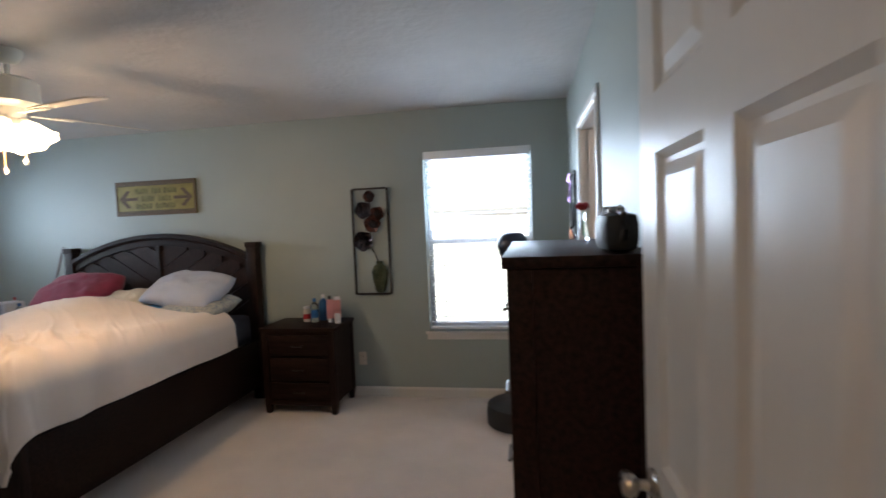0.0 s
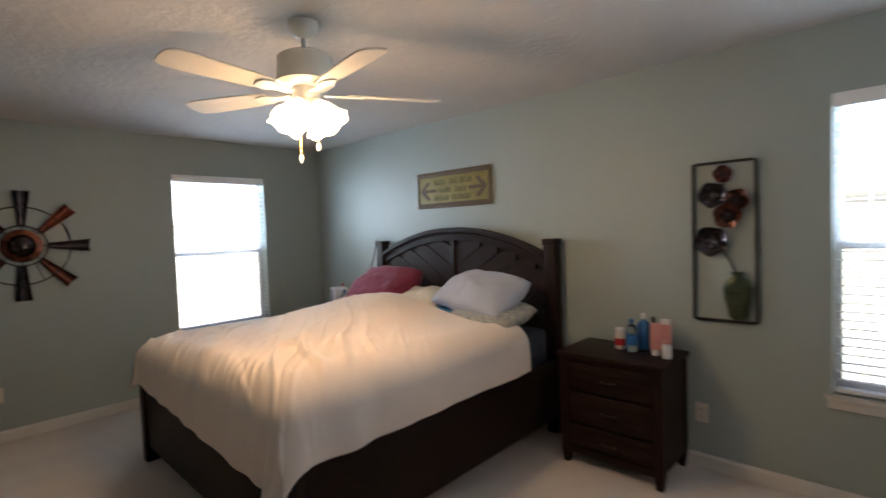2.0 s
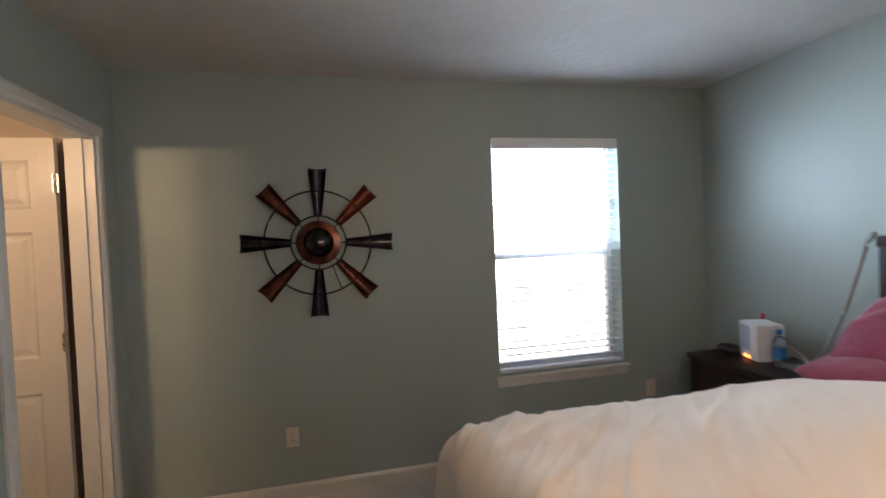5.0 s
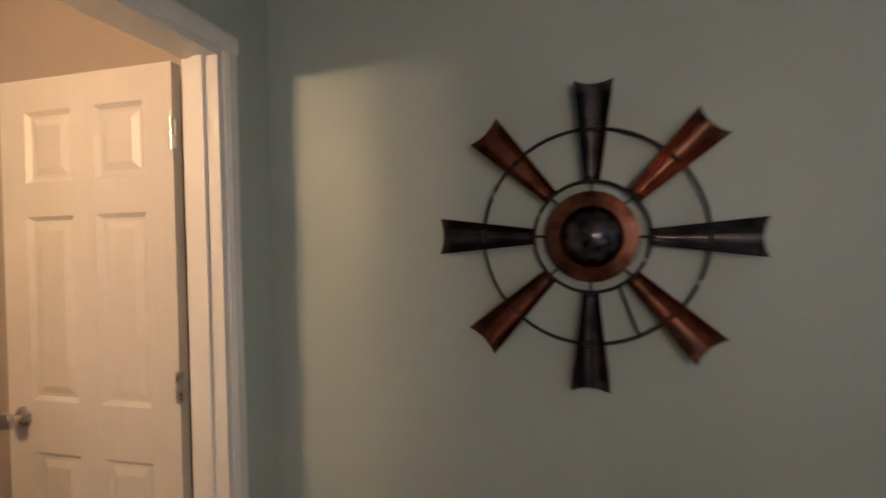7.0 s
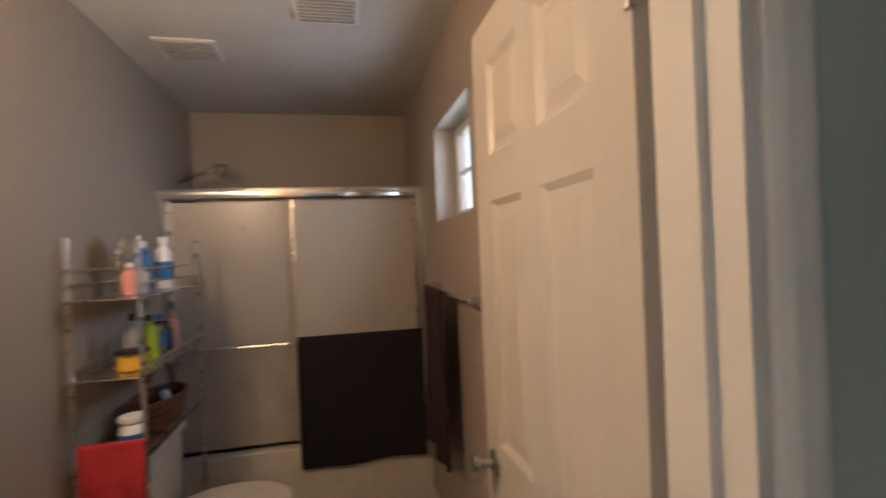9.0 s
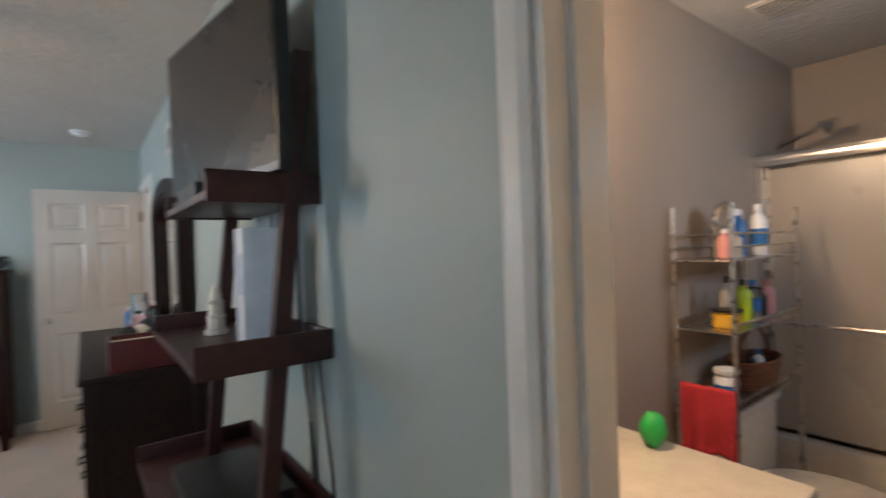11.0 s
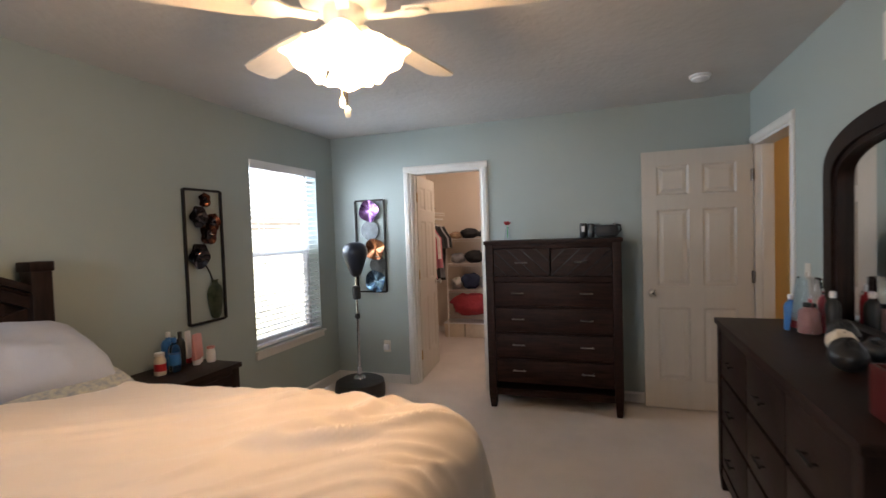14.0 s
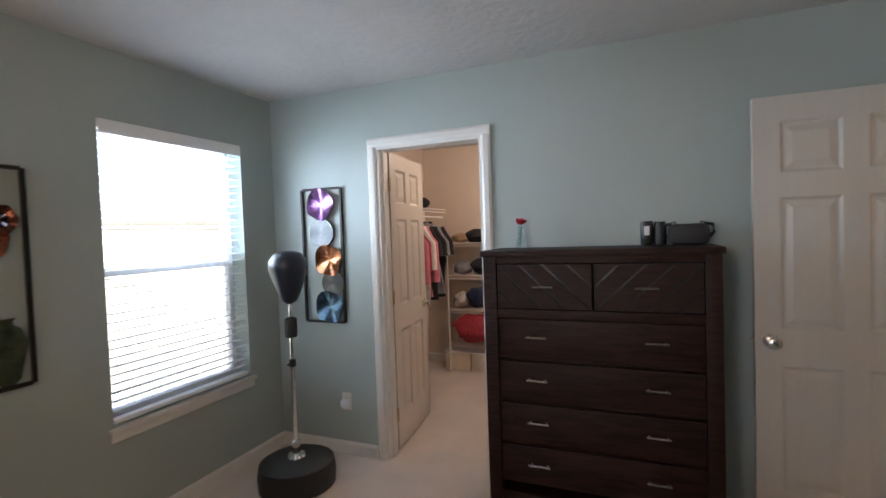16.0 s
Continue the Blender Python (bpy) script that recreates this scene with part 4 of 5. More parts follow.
part("hub_cap", bm, DARKMET, prop, "dark domed hub cap")
for k in range(8):
    bm = BM()
    def vane(u, v):
        w = 0.022 + 0.030 * v
        a = (u * 2 - 1)
        return Vector((0.155 + 0.27 * v, -0.012 - 0.040 * (a * a) * (0.45 + 0.55 * v), a * w))
    grid(bm, 12, 8, vane)
    grid(bm, 12, 8, lambda u, v: vane(u, v) + Vector((0, 0.0025, 0)))
    part("vane", bm, DARKMET if k % 2 == 0 else COPPER, prop, "curved metal vane", at=pose(0, 0, 0, 0, -45 * k + 1.5, 0))
    bm = BM()
    tube(bm, [(0.12, -0.02, 0), (0.17, -0.02, 0)], 0.004, 6)
    part("spoke", bm, IRON, prop, at=pose(0, 0, 0, 0, -45 * k + 1.5, 0))
bm = BM()
tube(bm, [(0.07, -0.02, -0.13), (0.12, -0.02, -0.275)], 0.004, 6)
part("spoke", bm, IRON, prop)


def outlet(m, plug=False, switch=False):
    t = thing("light_switch" if switch else "wall_outlet", "ivory plastic light switch plate on the wall" if switch else "ivory plastic electrical outlet on the wall", "switch" if switch else "outlet", m)
    part("plate", B(-0.036, 0.036, -0.006, 0.0, -0.058, 0.058, 0.003), PLATE, t)
    if switch:
        part("toggle", B(-0.006, 0.006, -0.016, -0.006, -0.012, 0.012, 0.002), PLATE, t)
    else:
        for z in (-0.02, 0.02):
            so = part("socket", B(-0.017, 0.017, -0.0085, -0.006, z - 0.014, z + 0.014, 0.002), PLATE, t)
            for x in (-0.006, 0.006):
                part("slot", B(x - 0.0012, x + 0.0012, -0.0092, -0.0085, z - 0.005, z + 0.006), BLACK, so, smooth=0)
    if plug:
        part("plugged_adapter", B(-0.022, 0.028, -0.05, -0.0095, -0.03, 0.02, 0.006), WHITEP, t)


outlet(pose(-1.793, N - 0.001, 0.334))
outlet(pose(W + 0.001, 0.826, 0.36, 0, 0, 90))
outlet(pose(W + 0.001, 3.19, 0.38, 0, 0, 90))
outlet(pose(-0.001, 3.115, 0.36, 0, 0, -90), plug=True)
outlet(pose(-1.10, 0.001, 1.17, 0, 0, 180), switch=True)

vent = thing("wall_vent", "white louvred air return vent high on the wall", "vent", pose(-2.18, 0.001, 2.16, 0, 0, 180))
part("backing", B(-0.28, 0.28, -0.004, 0.0, -0.075, 0.075), GREYP, vent)
for a in ((-0.30, 0.30, 0.065, 0.09), (-0.30, 0.30, -0.09, -0.065), (-0.30, -0.27, -0.065, 0.065), (0.27, 0.30, -0.065, 0.065), (-0.095, -0.08, -0.065, 0.065), (0.08, 0.095, -0.065, 0.065)):
    part("frame", B(a[0], a[1], -0.012, -0.004, a[2], a[3]), TRIM, vent, smooth=0)
sl = None
for i in range(8):
    m = pose(0, -0.008, -0.058 + i * 0.0165, 35, 0, 0)
    sl = part("slat", B(-0.27, 0.27, -0.006, 0.006, -0.0008, 0.0008), TRIM, vent, at=m, smooth=0) if i == 0 else again(sl, m)
smk = thing("smoke_detector", "round white plastic smoke detector on the ceiling", "smoke detector", pose(-0.647, 0.44, H - 0.001))
bm = BM()
lathe(bm, [(0.066, 0), (0.066, -0.012), (0.058, -0.016)], n=32)
part("base", bm, WHITEP, smk)
bm = BM()
lathe(bm, [(0.056, -0.016), (0.054, -0.030), (0.03, -0.040), (0.001, -0.041)], n=32)
part("cover", bm, WHITEP, smk)

# ---- freestanding punching ball ----
pb = thing("punching_ball", "freestanding navy punching ball on round black base", "punching ball", pose(-0.45, 3.18, 0))
bm = BM()
lathe(bm, [(0.20, 0.0), (0.222, 0.012), (0.226, 0.09), (0.215, 0.15), (0.17, 0.172), (0.06, 0.178)], n=40)
part("base", bm, RUBBER, pb)
bm = BM()
lathe(bm, [(0.055, 0.178), (0.05, 0.19), (0.024, 0.20), (0.024, 0.27), (0.017, 0.275)], n=24)
part("collar", bm, CHROME, pb)
bm = BM()
tube(bm, [(0, 0, 0.26), (0, 0, 0.75)], 0.0145, 14)
part("lower_pole", bm, CHROME, pb)
bm = BM()
tube(bm, [(0, 0, 0.74), (0, 0, 1.02)], 0.010, 14)
part("upper_pole", bm, CHROME, pb)
bm = BM()
lathe(bm, [(0.018, 0.715), (0.022, 0.72), (0.022, 0.755), (0.016, 0.76)], n=16)
bx(bm, -0.045, -0.018, -0.006, 0.006, 0.73, 0.742, 0.003)
part("height_clamp", bm, BLACK, pb)
bm = BM()
lathe(bm, [(0.03, 0.89), (0.036, 0.895), (0.038, 0.94), (0.036, 1.0), (0.02, 1.01)], n=20)
part("spring_cover", bm, RUBBER, pb)
bm = BM()
lathe(bm, [(0.02, 1.09), (0.045, 1.11), (0.07, 1.17), (0.098, 1.25), (0.112, 1.30), (0.108, 1.345), (0.08, 1.385), (0.04, 1.40), (0.001, 1.403)], n=32)
part("ball", bm, NAVY, pb, "glossy navy leather ball")
bm = BM()
tube(bm, [(0, 0, 1.0), (0, 0, 1.10)], 0.009, 12)
part("ball_stem", bm, CHROME, pb)


# ---- small things ----
def bottle(name, x, y, z, r, h, body, cap, label, category="bottle", neck=0.4, band=None, sides=18):
    t = thing(name, label, category, pose(x, y, z))
    bm = BM()
    lathe(bm, [(r * 0.9, 0.0005), (r, 0.006), (r, h * 0.66), (r * 0.8, h * 0.76), (r * neck, h * 0.82), (r * neck, h * 0.86)], n=sides)
    part("body", bm, body, t)
    bm = BM()
    lathe(bm, [(r * neck * 1.15, h * 0.86), (r * neck * 1.15, h * 0.98), (r * neck * 0.9, h)], n=sides)
    part("cap", bm, cap, t)
    if band:
        bm = BM()
        lathe(bm, [(r * 1.015, h * 0.2), (r * 1.015, h * 0.52)], n=sides)
        part("label_band", bm, band, t)
    return t


def tubeish(x, y, z, w, h, body, cap, label):
    t = thing("cream_tube", label, "tube", pose(x, y, z, 0, 0, 15))
    bm = BM()
    bx(bm, -w / 2, w / 2, -0.014, 0.014, 0.03, h, 0.005)
    for v in bm.verts:
        if v.co.z > h * 0.8:
            v.co.y *= 0.3
    part("body", bm, body, t)
    bm = BM()
    lathe(bm, [(w * 0.36, 0.0005), (w * 0.36, 0.03)], n=14)
    part("cap", bm, cap, t)


ZN = 0.7015
bottle("pill_bottle", -2.20, 3.47, ZN, 0.032, 0.13, PLATE, WHITEP, "cream pill bottle with red label", neck=0.75, band=RED)
bottle("water_bottle", -2.12, 3.45, ZN, 0.033, 0.20, CLEAR, BLUEP, "clear plastic water bottle with blue label", band=BLUEP)
bottle("lotion_bottle", -2.08, 3.54, ZN, 0.04, 0.22, BLUEP, WHITEP, "blue plastic lotion bottle", neck=0.3)
bottle("dark_bottle", -2.015, 3.52, ZN, 0.028, 0.21, BLACK, BLACK, "slim dark bottle with black cap")
tubeish(-1.975, 3.44, ZN, 0.06, 0.19, PINK, WHITEP, "pink squeeze tube standing on its cap")
tubeish(-1.925, 3.47, ZN, 0.055, 0.18, PINK, WHITEP, "pale pink squeeze tube standing on its cap")
tubeish(-1.95, 3.53, ZN, 0.05, 0.20, WHITEP, RED, "white and red squeeze tube")
bottle("small_jar", -1.90, 3.40, ZN, 0.026, 0.10, WHITEP, PINK, "small white jar with pink lid", neck=0.8)

# far nightstand
br = thing("breathing_machine", "white bedside breathing machine with orange light", "machine", pose(-5.22, 3.47, ZN, 0, 0, -20))
part("housing", B(-0.10, 0.10, -0.075, 0.075, 0.0005, 0.21, 0.014), WHITEP, br)
part("front_panel", B(-0.075, 0.03, -0.079, -0.0752, 0.05, 0.19, 0.003), GREYC, br)
part("status_light", B(-0.04, 0.03, -0.0785, -0.0752, 0.008, 0.022), mat("orange_light", (0.8, 0.25, 0.05), 0.4, emit=(1.0, 0.22, 0.04), power=1.2), br)
hose = BM()
pts = [(-5.12, 3.52, 0.80), (-5.0, 3.50, 0.76), (-4.9, 3.42, 0.745), (-4.84, 3.45, 0.83), (-4.82, 3.55, 1.02), (-4.79, 3.60, 1.22), (-4.745, 3.60, 1.36), (-4.70, 3.58, 1.405)]
sm = []
for i in range(len(pts) - 1):
    for k in range(6):
        f = k / 6
        sm.append(tuple(a * (1 - f) + b * f for a, b in zip(pts[i], pts[i + 1])))
tube(hose, sm + [pts[-1]], 0.010, 10)
single("air_hose", hose, GREYP, "grey flexible air hose looping to the headboard", "hose")
bottle("water_bottle", -5.06, 3.42, ZN, 0.033, 0.20, CLEAR, BLUEP, "clear plastic water bottle with blue label on nightstand", band=BLUEP)
bottle("spray_bottle", -5.30, 3.57, ZN, 0.025, 0.24, WHITEP, RED, "white bottle with red cap")
bm = BM()
grid(bm, 24, 12, lambda u, v: Vector((-5.385 + 0.075 * math.sin(math.pi * v) * math.cos(2 * math.pi * u), 3.40 + 0.05 * math.sin(math.pi * v) * math.sin(2 * math.pi * u), ZN + 0.030 + 0.028 * math.cos(math.pi * v) + 0.006 * noise.noise((u * 4, v * 4, 0)))), True)
single("sleep_mask", bm, BLACK, "crumpled black fabric mask on the nightstand", "mask")
bm = BM()
grid(bm, 20, 12, lambda u, v: Vector((-4.97 + 0.06 * math.sin(math.pi * v) * math.cos(2 * math.pi * u), 3.40 + 0.05 * math.sin(math.pi * v) * math.sin(2 * math.pi * u), ZN + 0.034 + 0.032 * math.cos(math.pi * v) * (1 + 0.3 * noise.noise((u * 5, v * 5, 2))))), True)
single("tissue_pack", bm, CLEAR, "crumpled clear plastic wrapper", "wrapper")

# on the chest
ZC = 1.3785
vs_ = thing("bud_vase", "small clear glass vase with red flower", "vase", pose(-0.11, 1.862, ZC))
bm = BM()
lathe(bm, [(0.028, 0.0005), (0.030, 0.01), (0.018, 0.06), (0.012, 0.10), (0.016, 0.115)], n=20)
part("glass", bm, CLEAR, vs_)
bm = BM()
tube(bm, [(0, 0, 0.02), (0.003, 0, 0.13)], 0.002, 6)
part("stem", bm, GREENP, vs_)
for k in range(9):
    a = k * 2.4
    bm = BM()
    def petal2(u, v):
        w = (u * 2 - 1) * 0.022 * math.sin(math.pi * (0.15 + 0.8 * v))
        return Vector((0.008 + 0.03 * v * (0.5 + 0.06 * k), w, 0.128 + 0.035 * v - 0.012 * v * v * (k % 3) + 4 * w * w))
    grid(bm, 6, 6, petal2)
    part("petal", bm, RED, vs_, at=pose(0, 0, 0, 0, 0, math.degrees(a)))
can = thing("drink_can", "black slim drinks can with pale marks", "can", pose(-0.10, 1.228, ZC))
bm = BM()
lathe(bm, [(0.024, 0.0005), (0.030, 0.01), (0.030, 0.105), (0.026, 0.118), (0.026, 0.12)], n=24)
part("body", bm, BLACK, can)
bm = BM()
lathe(bm, [(0.0255, 0.1205), (0.0255, 0.1225), (0.02, 0.1225)], n=24)
part("rim", bm, NICKEL, can)
part("label_mark", B(-0.0325, -0.0295, -0.012, 0.012, 0.05, 0.095), WHITEP, can)
jar = thing("small_jar", "small dark round jar on the chest", "jar", pose(-0.10, 1.168, ZC))
bm = BM()
lathe(bm, [(0.028, 0.0005), (0.03, 0.01), (0.03, 0.09), (0.024, 0.115)], n=20)
part("body", bm, BLACK, jar)
pur = thing("small_bag", "small black fabric bag on the chest", "bag", pose(-0.12, 1.045, ZC, 0, 0, 90))
bm = BM()
bx(bm, -0.09, 0.09, -0.045, 0.045, 0.001, 0.10, 0.03)
part("body", bm, RUBBER, pur)
for s in (-1, 1):
    bm = BM()
    tube(bm, [(s * 0.085, 0, 0.03), (s * 0.11, 0, 0.06), (s * 0.105, 0, 0.095), (s * 0.07, 0, 0.10)], 0.008, 8)
    part("strap", bm, BLACK, pur)
    bm = BM()
    lathe(bm, [(0.001, 0.095), (0.010, 0.10), (0.012, 0.11), (0.001, 0.12)], (s * 0.06, 0, 0), 12)
    part("clasp", bm, NICKEL, pur)

# on the dresser
ZD = 0.9465
jb = thing("jewellery_box", "open cherry red wooden jewellery box on dresser", "box", pose(-2.755, 0.25, ZD, 0, 0, 90))
CHERRY = mat("cherry_lacquer", (0.075, 0.010, 0.010), 0.3, scale=6, vary=0.3, stretch=(1, 10, 10), coat=0.2)
for a in ((-0.13, 0.13, -0.10, -0.09), (-0.13, 0.13, 0.09, 0.10), (-0.13, -0.12, -0.09, 0.09), (0.12, 0.13, -0.09, 0.09)):
    part("side", B(a[0], a[1], a[2], a[3], 0.001, 0.135, 0.002), CHERRY, jb)
part("lining", B(-0.12, 0.12, -0.09, 0.09, 0.001, 0.115), CREAMC, jb)
bottle("perfume_bottle", -1.62, 0.17, ZD, 0.03, 0.14, PINK, BLACK, "pink glass perfume bottle on dresser")
bottle("perfume_bottle", -1.55, 0.22, ZD, 0.028, 0.17, BLUEP, WHITEP, "blue cosmetics bottle on dresser")
bottle("hair_spray", -1.58, 0.12, ZD, 0.027, 0.22, RED, WHITEP, "red hair spray can with white cap")
bottle("lotion_bottle", -1.67, 0.10, ZD, 0.03, 0.20, BLACK, WHITEP, "dark lotion bottle on dresser")
bag = BM()
grid(bag, 26, 16, lambda u, v: Vector((-1.60 + (0.10 - 0.03 * v) * math.cos(2 * math.pi * u) * (1 + 0.15 * noise.noise((math.cos(2 * math.pi * u) * 2, math.sin(2 * math.pi * u) * 2, v * 3))), 0.165 + (0.075 - 0.03 * v) * math.sin(2 * math.pi * u), ZD + 0.002 + 0.25 * v)), True)
single("plastic_bag", bag, CLEAR, "clear plastic bag around cosmetics bottles", "bag")
part("box_lid", B(-0.07, 0.07, -0.04, 0.04, 0.036, 0.05, 0.003), WHITEP, single("tissue_box", B(-0.07, 0.07, -0.04, 0.04, 0.001, 0.035, 0.003), RED, "red and white flat box on dresser", "box", at=pose(-1.46, 0.13, ZD, 0, 0, 20)))
for x, y, s, mt, nm, lb in ((-2.02, 0.20, 0.05, CREAMP, "hair_clip", "cream shell-shaped hair clip"), (-2.12, 0.14, 0.045, BLACK, "hair_brush", "dark hair accessory pile on dresser"), (-1.90, 0.15, 0.055, BLACK, "scarf", "crumpled black scarf on dresser"), (-2.38, 0.16, 0.03, WHITEP, "candle", "white candle on dresser"), (-2.25, 0.27, 0.055, BLACK, "pouch", "black pouch on dresser"), (-2.5, 0.13, 0.05, BLUEC, "pouch", "dark blue pouch on dresser")):
    bm = BM()
    grid(bm, 20, 12, lambda u, v: Vector((x + 1.3 * s * math.sin(math.pi * v) * math.cos(2 * math.pi * u), y + s * math.sin(math.pi * v) * math.sin(2 * math.pi * u), ZD + 0.001 + s + s * -math.cos(math.pi * v) * (1 if v < 0.5 else 0.8 + 0.6 * noise.noise((math.cos(2 * math.pi * u) * 2, v * 4, s * 90))))), True)
    single(nm, bm, mt, lb, nm.replace("_", " "))

# on the ladder shelf
ZM = 1.2155
fg = BM()
lathe(fg, [(0.036, 0.0005), (0.036, 0.014), (0.028, 0.02), (0.026, 0.05), (0.03, 0.055), (0.024, 0.062), (0.022, 0.095), (0.026, 0.10), (0.018, 0.108), (0.016, 0.13), (0.006, 0.15), (0.001, 0.165)], n=8)
single("lighthouse_figurine", fg, CREAMP, "cream ceramic lighthouse figurine on the shelf", "figurine", at=Matrix.Translation((-3.86, 0.16, ZM)) @ Matrix.Scale(0.88, 4))
for i, (x, mt) in enumerate(((-4.04, GREYC), (-4.08, WHITEP))):
    t = thing("file_binder", "upright pale file binder on the shelf", "binder", pose(x, 0.085, ZM), group="binders on the shelf")
    part("cover", B(-0.017, 0.017, -0.035, 0.06, 0.0008, 0.285, 0.003), mt, t)
    part("spine_label", B(-0.012, 0.012, 0.0602, 0.062, 0.12, 0.22), GREYC, t)
bx_ = thing("game_console", "flat black game console on the shelf", "console", pose(-4.0, 0.17, 0.8208))
part("body", B(-0.17, 0.17, -0.11, 0.11, 0.0005, 0.05, 0.006), BLACK, bx_)
part("badge", B(-0.02, 0.02, 0.1102, 0.1112, 0.02, 0.03), BRASS, bx_)
cb = thing("cable_box", "slim black cable box below the television", "cable box", pose(-3.99, 0.215, 1.5725))
part("body", B(-0.12, 0.12, -0.028, 0.03, 0.0005, 0.035, 0.004), BLACK, cb)
cb2 = thing("media_box", "black media box on the lowest shelf", "media box", pose(-4.0, 0.2, 0.4208))
part("body", B(-0.2, 0.2, -0.12, 0.12, 0.0005, 0.07, 0.006), BLACK, cb2)
for k, (xa, xb, zt) in enumerate(((-4.12, -4.20, 1.56), (-4.16, -4.10, 1.56), (-4.24, -4.34, 1.2), (-3.9, -3.85, 1.56))):
    bm = BM()
    p = [(xa + (xb - xa) * f + 0.02 * math.sin(f * 9 + k), 0.010 + 0.004 * math.sin(f * 7), zt - (zt - 0.12) * f) for f in [i / 24 for i in range(25)]]
    tube(bm, p, 0.0042, 6)
    single("power_cable", bm, BLACK if k % 2 == 0 else GREYP, "thin power cable hanging down the wall", "cable", group="cables behind the shelf")

# ---- bathroom ----
FROST = mat("frosted_shower_glass", (0.42, 0.38, 0.33), 0.28, scale=1.2, vary=0.05)
fb = FROST.node_tree.nodes["Principled BSDF"]
fb.inputs["Transmission Weight"].default_value = 0.0
MAROON = mat("dark_maroon_terry", (0.028, 0.008, 0.013), 1.0, scale=60, vary=0.3, bump=0.6)
CHAR = mat("black_terry", (0.012, 0.009, 0.011), 1.0, scale=60, vary=0.3, bump=0.6)
TUBM = plain("white_tub_acrylic", (0.62, 0.57, 0.5), 0.25)
YS = -2.42
sh = thing("shower_enclosure", "chrome framed sliding shower doors with frosted glass", "shower")
part("header_rail", B(BW + 0.002, BE - 0.002, YS - 0.03, YS + 0.03, 1.79, 1.85, 0.006), CHROME, sh)
part("header_lip", B(BW + 0.002, BE - 0.002, YS + 0.0305, YS + 0.036, 1.815, 1.828), CHROME, sh)
for x in (BW + 0.02, BE - 0.02):
    part("side_post", B(x - 0.018, x + 0.018, YS - 0.02, YS + 0.02, 0.40, 1.79), CHROME, sh)
mid = -5.0
for a, b, y in ((BW + 0.04, mid + 0.03, YS + 0.012), (mid - 0.03, BE - 0.04, YS - 0.012)):
    dr = part("sliding_pane", B(a + 0.02, b - 0.02, y - 0.003, y + 0.003, 0.43, 1.775), FROST, sh, "frosted glass sliding door", smooth=0)
    for u in ((a, a + 0.02), (b - 0.02, b)):
        part("pane_stile", B(u[0], u[1], y - 0.008, y + 0.008, 0.43, 1.785), NICKEL, dr, smooth=0)
bm = BM()
tube(bm, [(mid + 0.06, YS + 0.05, 0.985), (BE - 0.1, YS + 0.05, 0.985)], 0.008, 10)
part("pane_bar", bm, NICKEL, sh)
bm = BM()
tube(bm, [(BW + 0.06, YS + 0.05, 1.0), (mid, YS + 0.05, 1.0)], 0.008, 10)
part("pane_bar", bm, NICKEL, sh)
tub = thing("bathtub", "white acrylic bathtub behind the shower doors", "bathtub")
part("front", B(BW + 0.001, BE - 0.001, YS - 0.05, YS + 0.045, 0.0, 0.40, 0.012), TUBM, tub)
part("basin", B(BW + 0.001, BE - 0.001, BS + 0.001, YS - 0.05, 0.0, 0.12), TUBM, tub)


def towel(name, x0, x1, y, zt, zb, material, label, axis="x", th=0.014):
    bm = BM()
    def f(u, v):
        s = x0 + (x1 - x0) * u
        o = y + th * math.sin(u * 11 + 1.5 * v) * 0.5 * v + 0.01 * noise.noise((u * 4, v * 3, zt))
        z = zt + (zb - zt) * v + 0.012 * noise.noise((u * 2, 1, 0)) * v
        return Vector((s, o, z)) if axis == "x" else Vector((o, s, z))
    grid(bm, 26, 20, f)
    ob = single(name, bm, material, label, "towel", smooth=80)
    k = ob.modifiers.new("thickness", "SOLIDIFY")
    k.thickness, k.offset = 0.016, 0
    return ob


towel("bath_towel", -5.68, -4.985, YS + 0.078, 1.02, 0.30, CHAR, "black terry towel hung over the shower bar")
towel("hand_towel", -1.93, -1.55, BW + 0.085, 1.30, 0.55, MAROON, "dark maroon towel on the wall rail", "y", 0.03)
tb = thing("towel_rail", "chrome towel rail on the bathroom wall", "towel rail")
bm = BM()
tube(bm, [(BW + 0.065, -1.98, 1.29), (BW + 0.065, -1.20, 1.29)], 0.009, 12)
part("rod", bm, CHROME, tb)
for y in (-1.98, -1.20):
    bm = BM()
    lathe(bm, [(0.026, 0), (0.026, 0.008), (0.012, 0.015), (0.012, 0.065), (0.001, 0.072)], (BW, y, 1.29), 16, Matrix.Rotation(radians(90), 3, "Y"))
    part("post", bm, CHROME, tb)
hd = thing("shower_spray", "chrome shower head on curved arm", "shower head")
bm = BM()
tube(bm, [(BE - 0.002, -2.74, 1.93), (BE - 0.10, -2.74, 1.97), (BE - 0.17, -2.74, 1.99), (BE - 0.22, -2.73, 2.03)], 0.012, 10)
part("arm", bm, CHROME, hd)
bm = BM()
lathe(bm, [(0.014, 0.0), (0.02, 0.02), (0.045, 0.06), (0.048, 0.075)], (BE - 0.20, -2.74, 2.03), 20, Euler((0, radians(-115), 0)).to_matrix())
part("head", bm, CHROME, hd)
for x, y in ((-4.6, -2.0), (-5.22, -1.55)):
    cv = thing("ceiling_vent", "white square ceiling vent in the bathroom", "vent", pose(x, y, H - 0.001))
    part("frame", B(-0.13, 0.13, -0.11, 0.11, -0.012, 0, 0.004), TRIM, cv)
    for i in range(7):
        part("slat", B(-0.11, 0.11, -0.088 + i * 0.027, -0.078 + i * 0.027, -0.018, -0.0125), GREYP, cv, smooth=0)
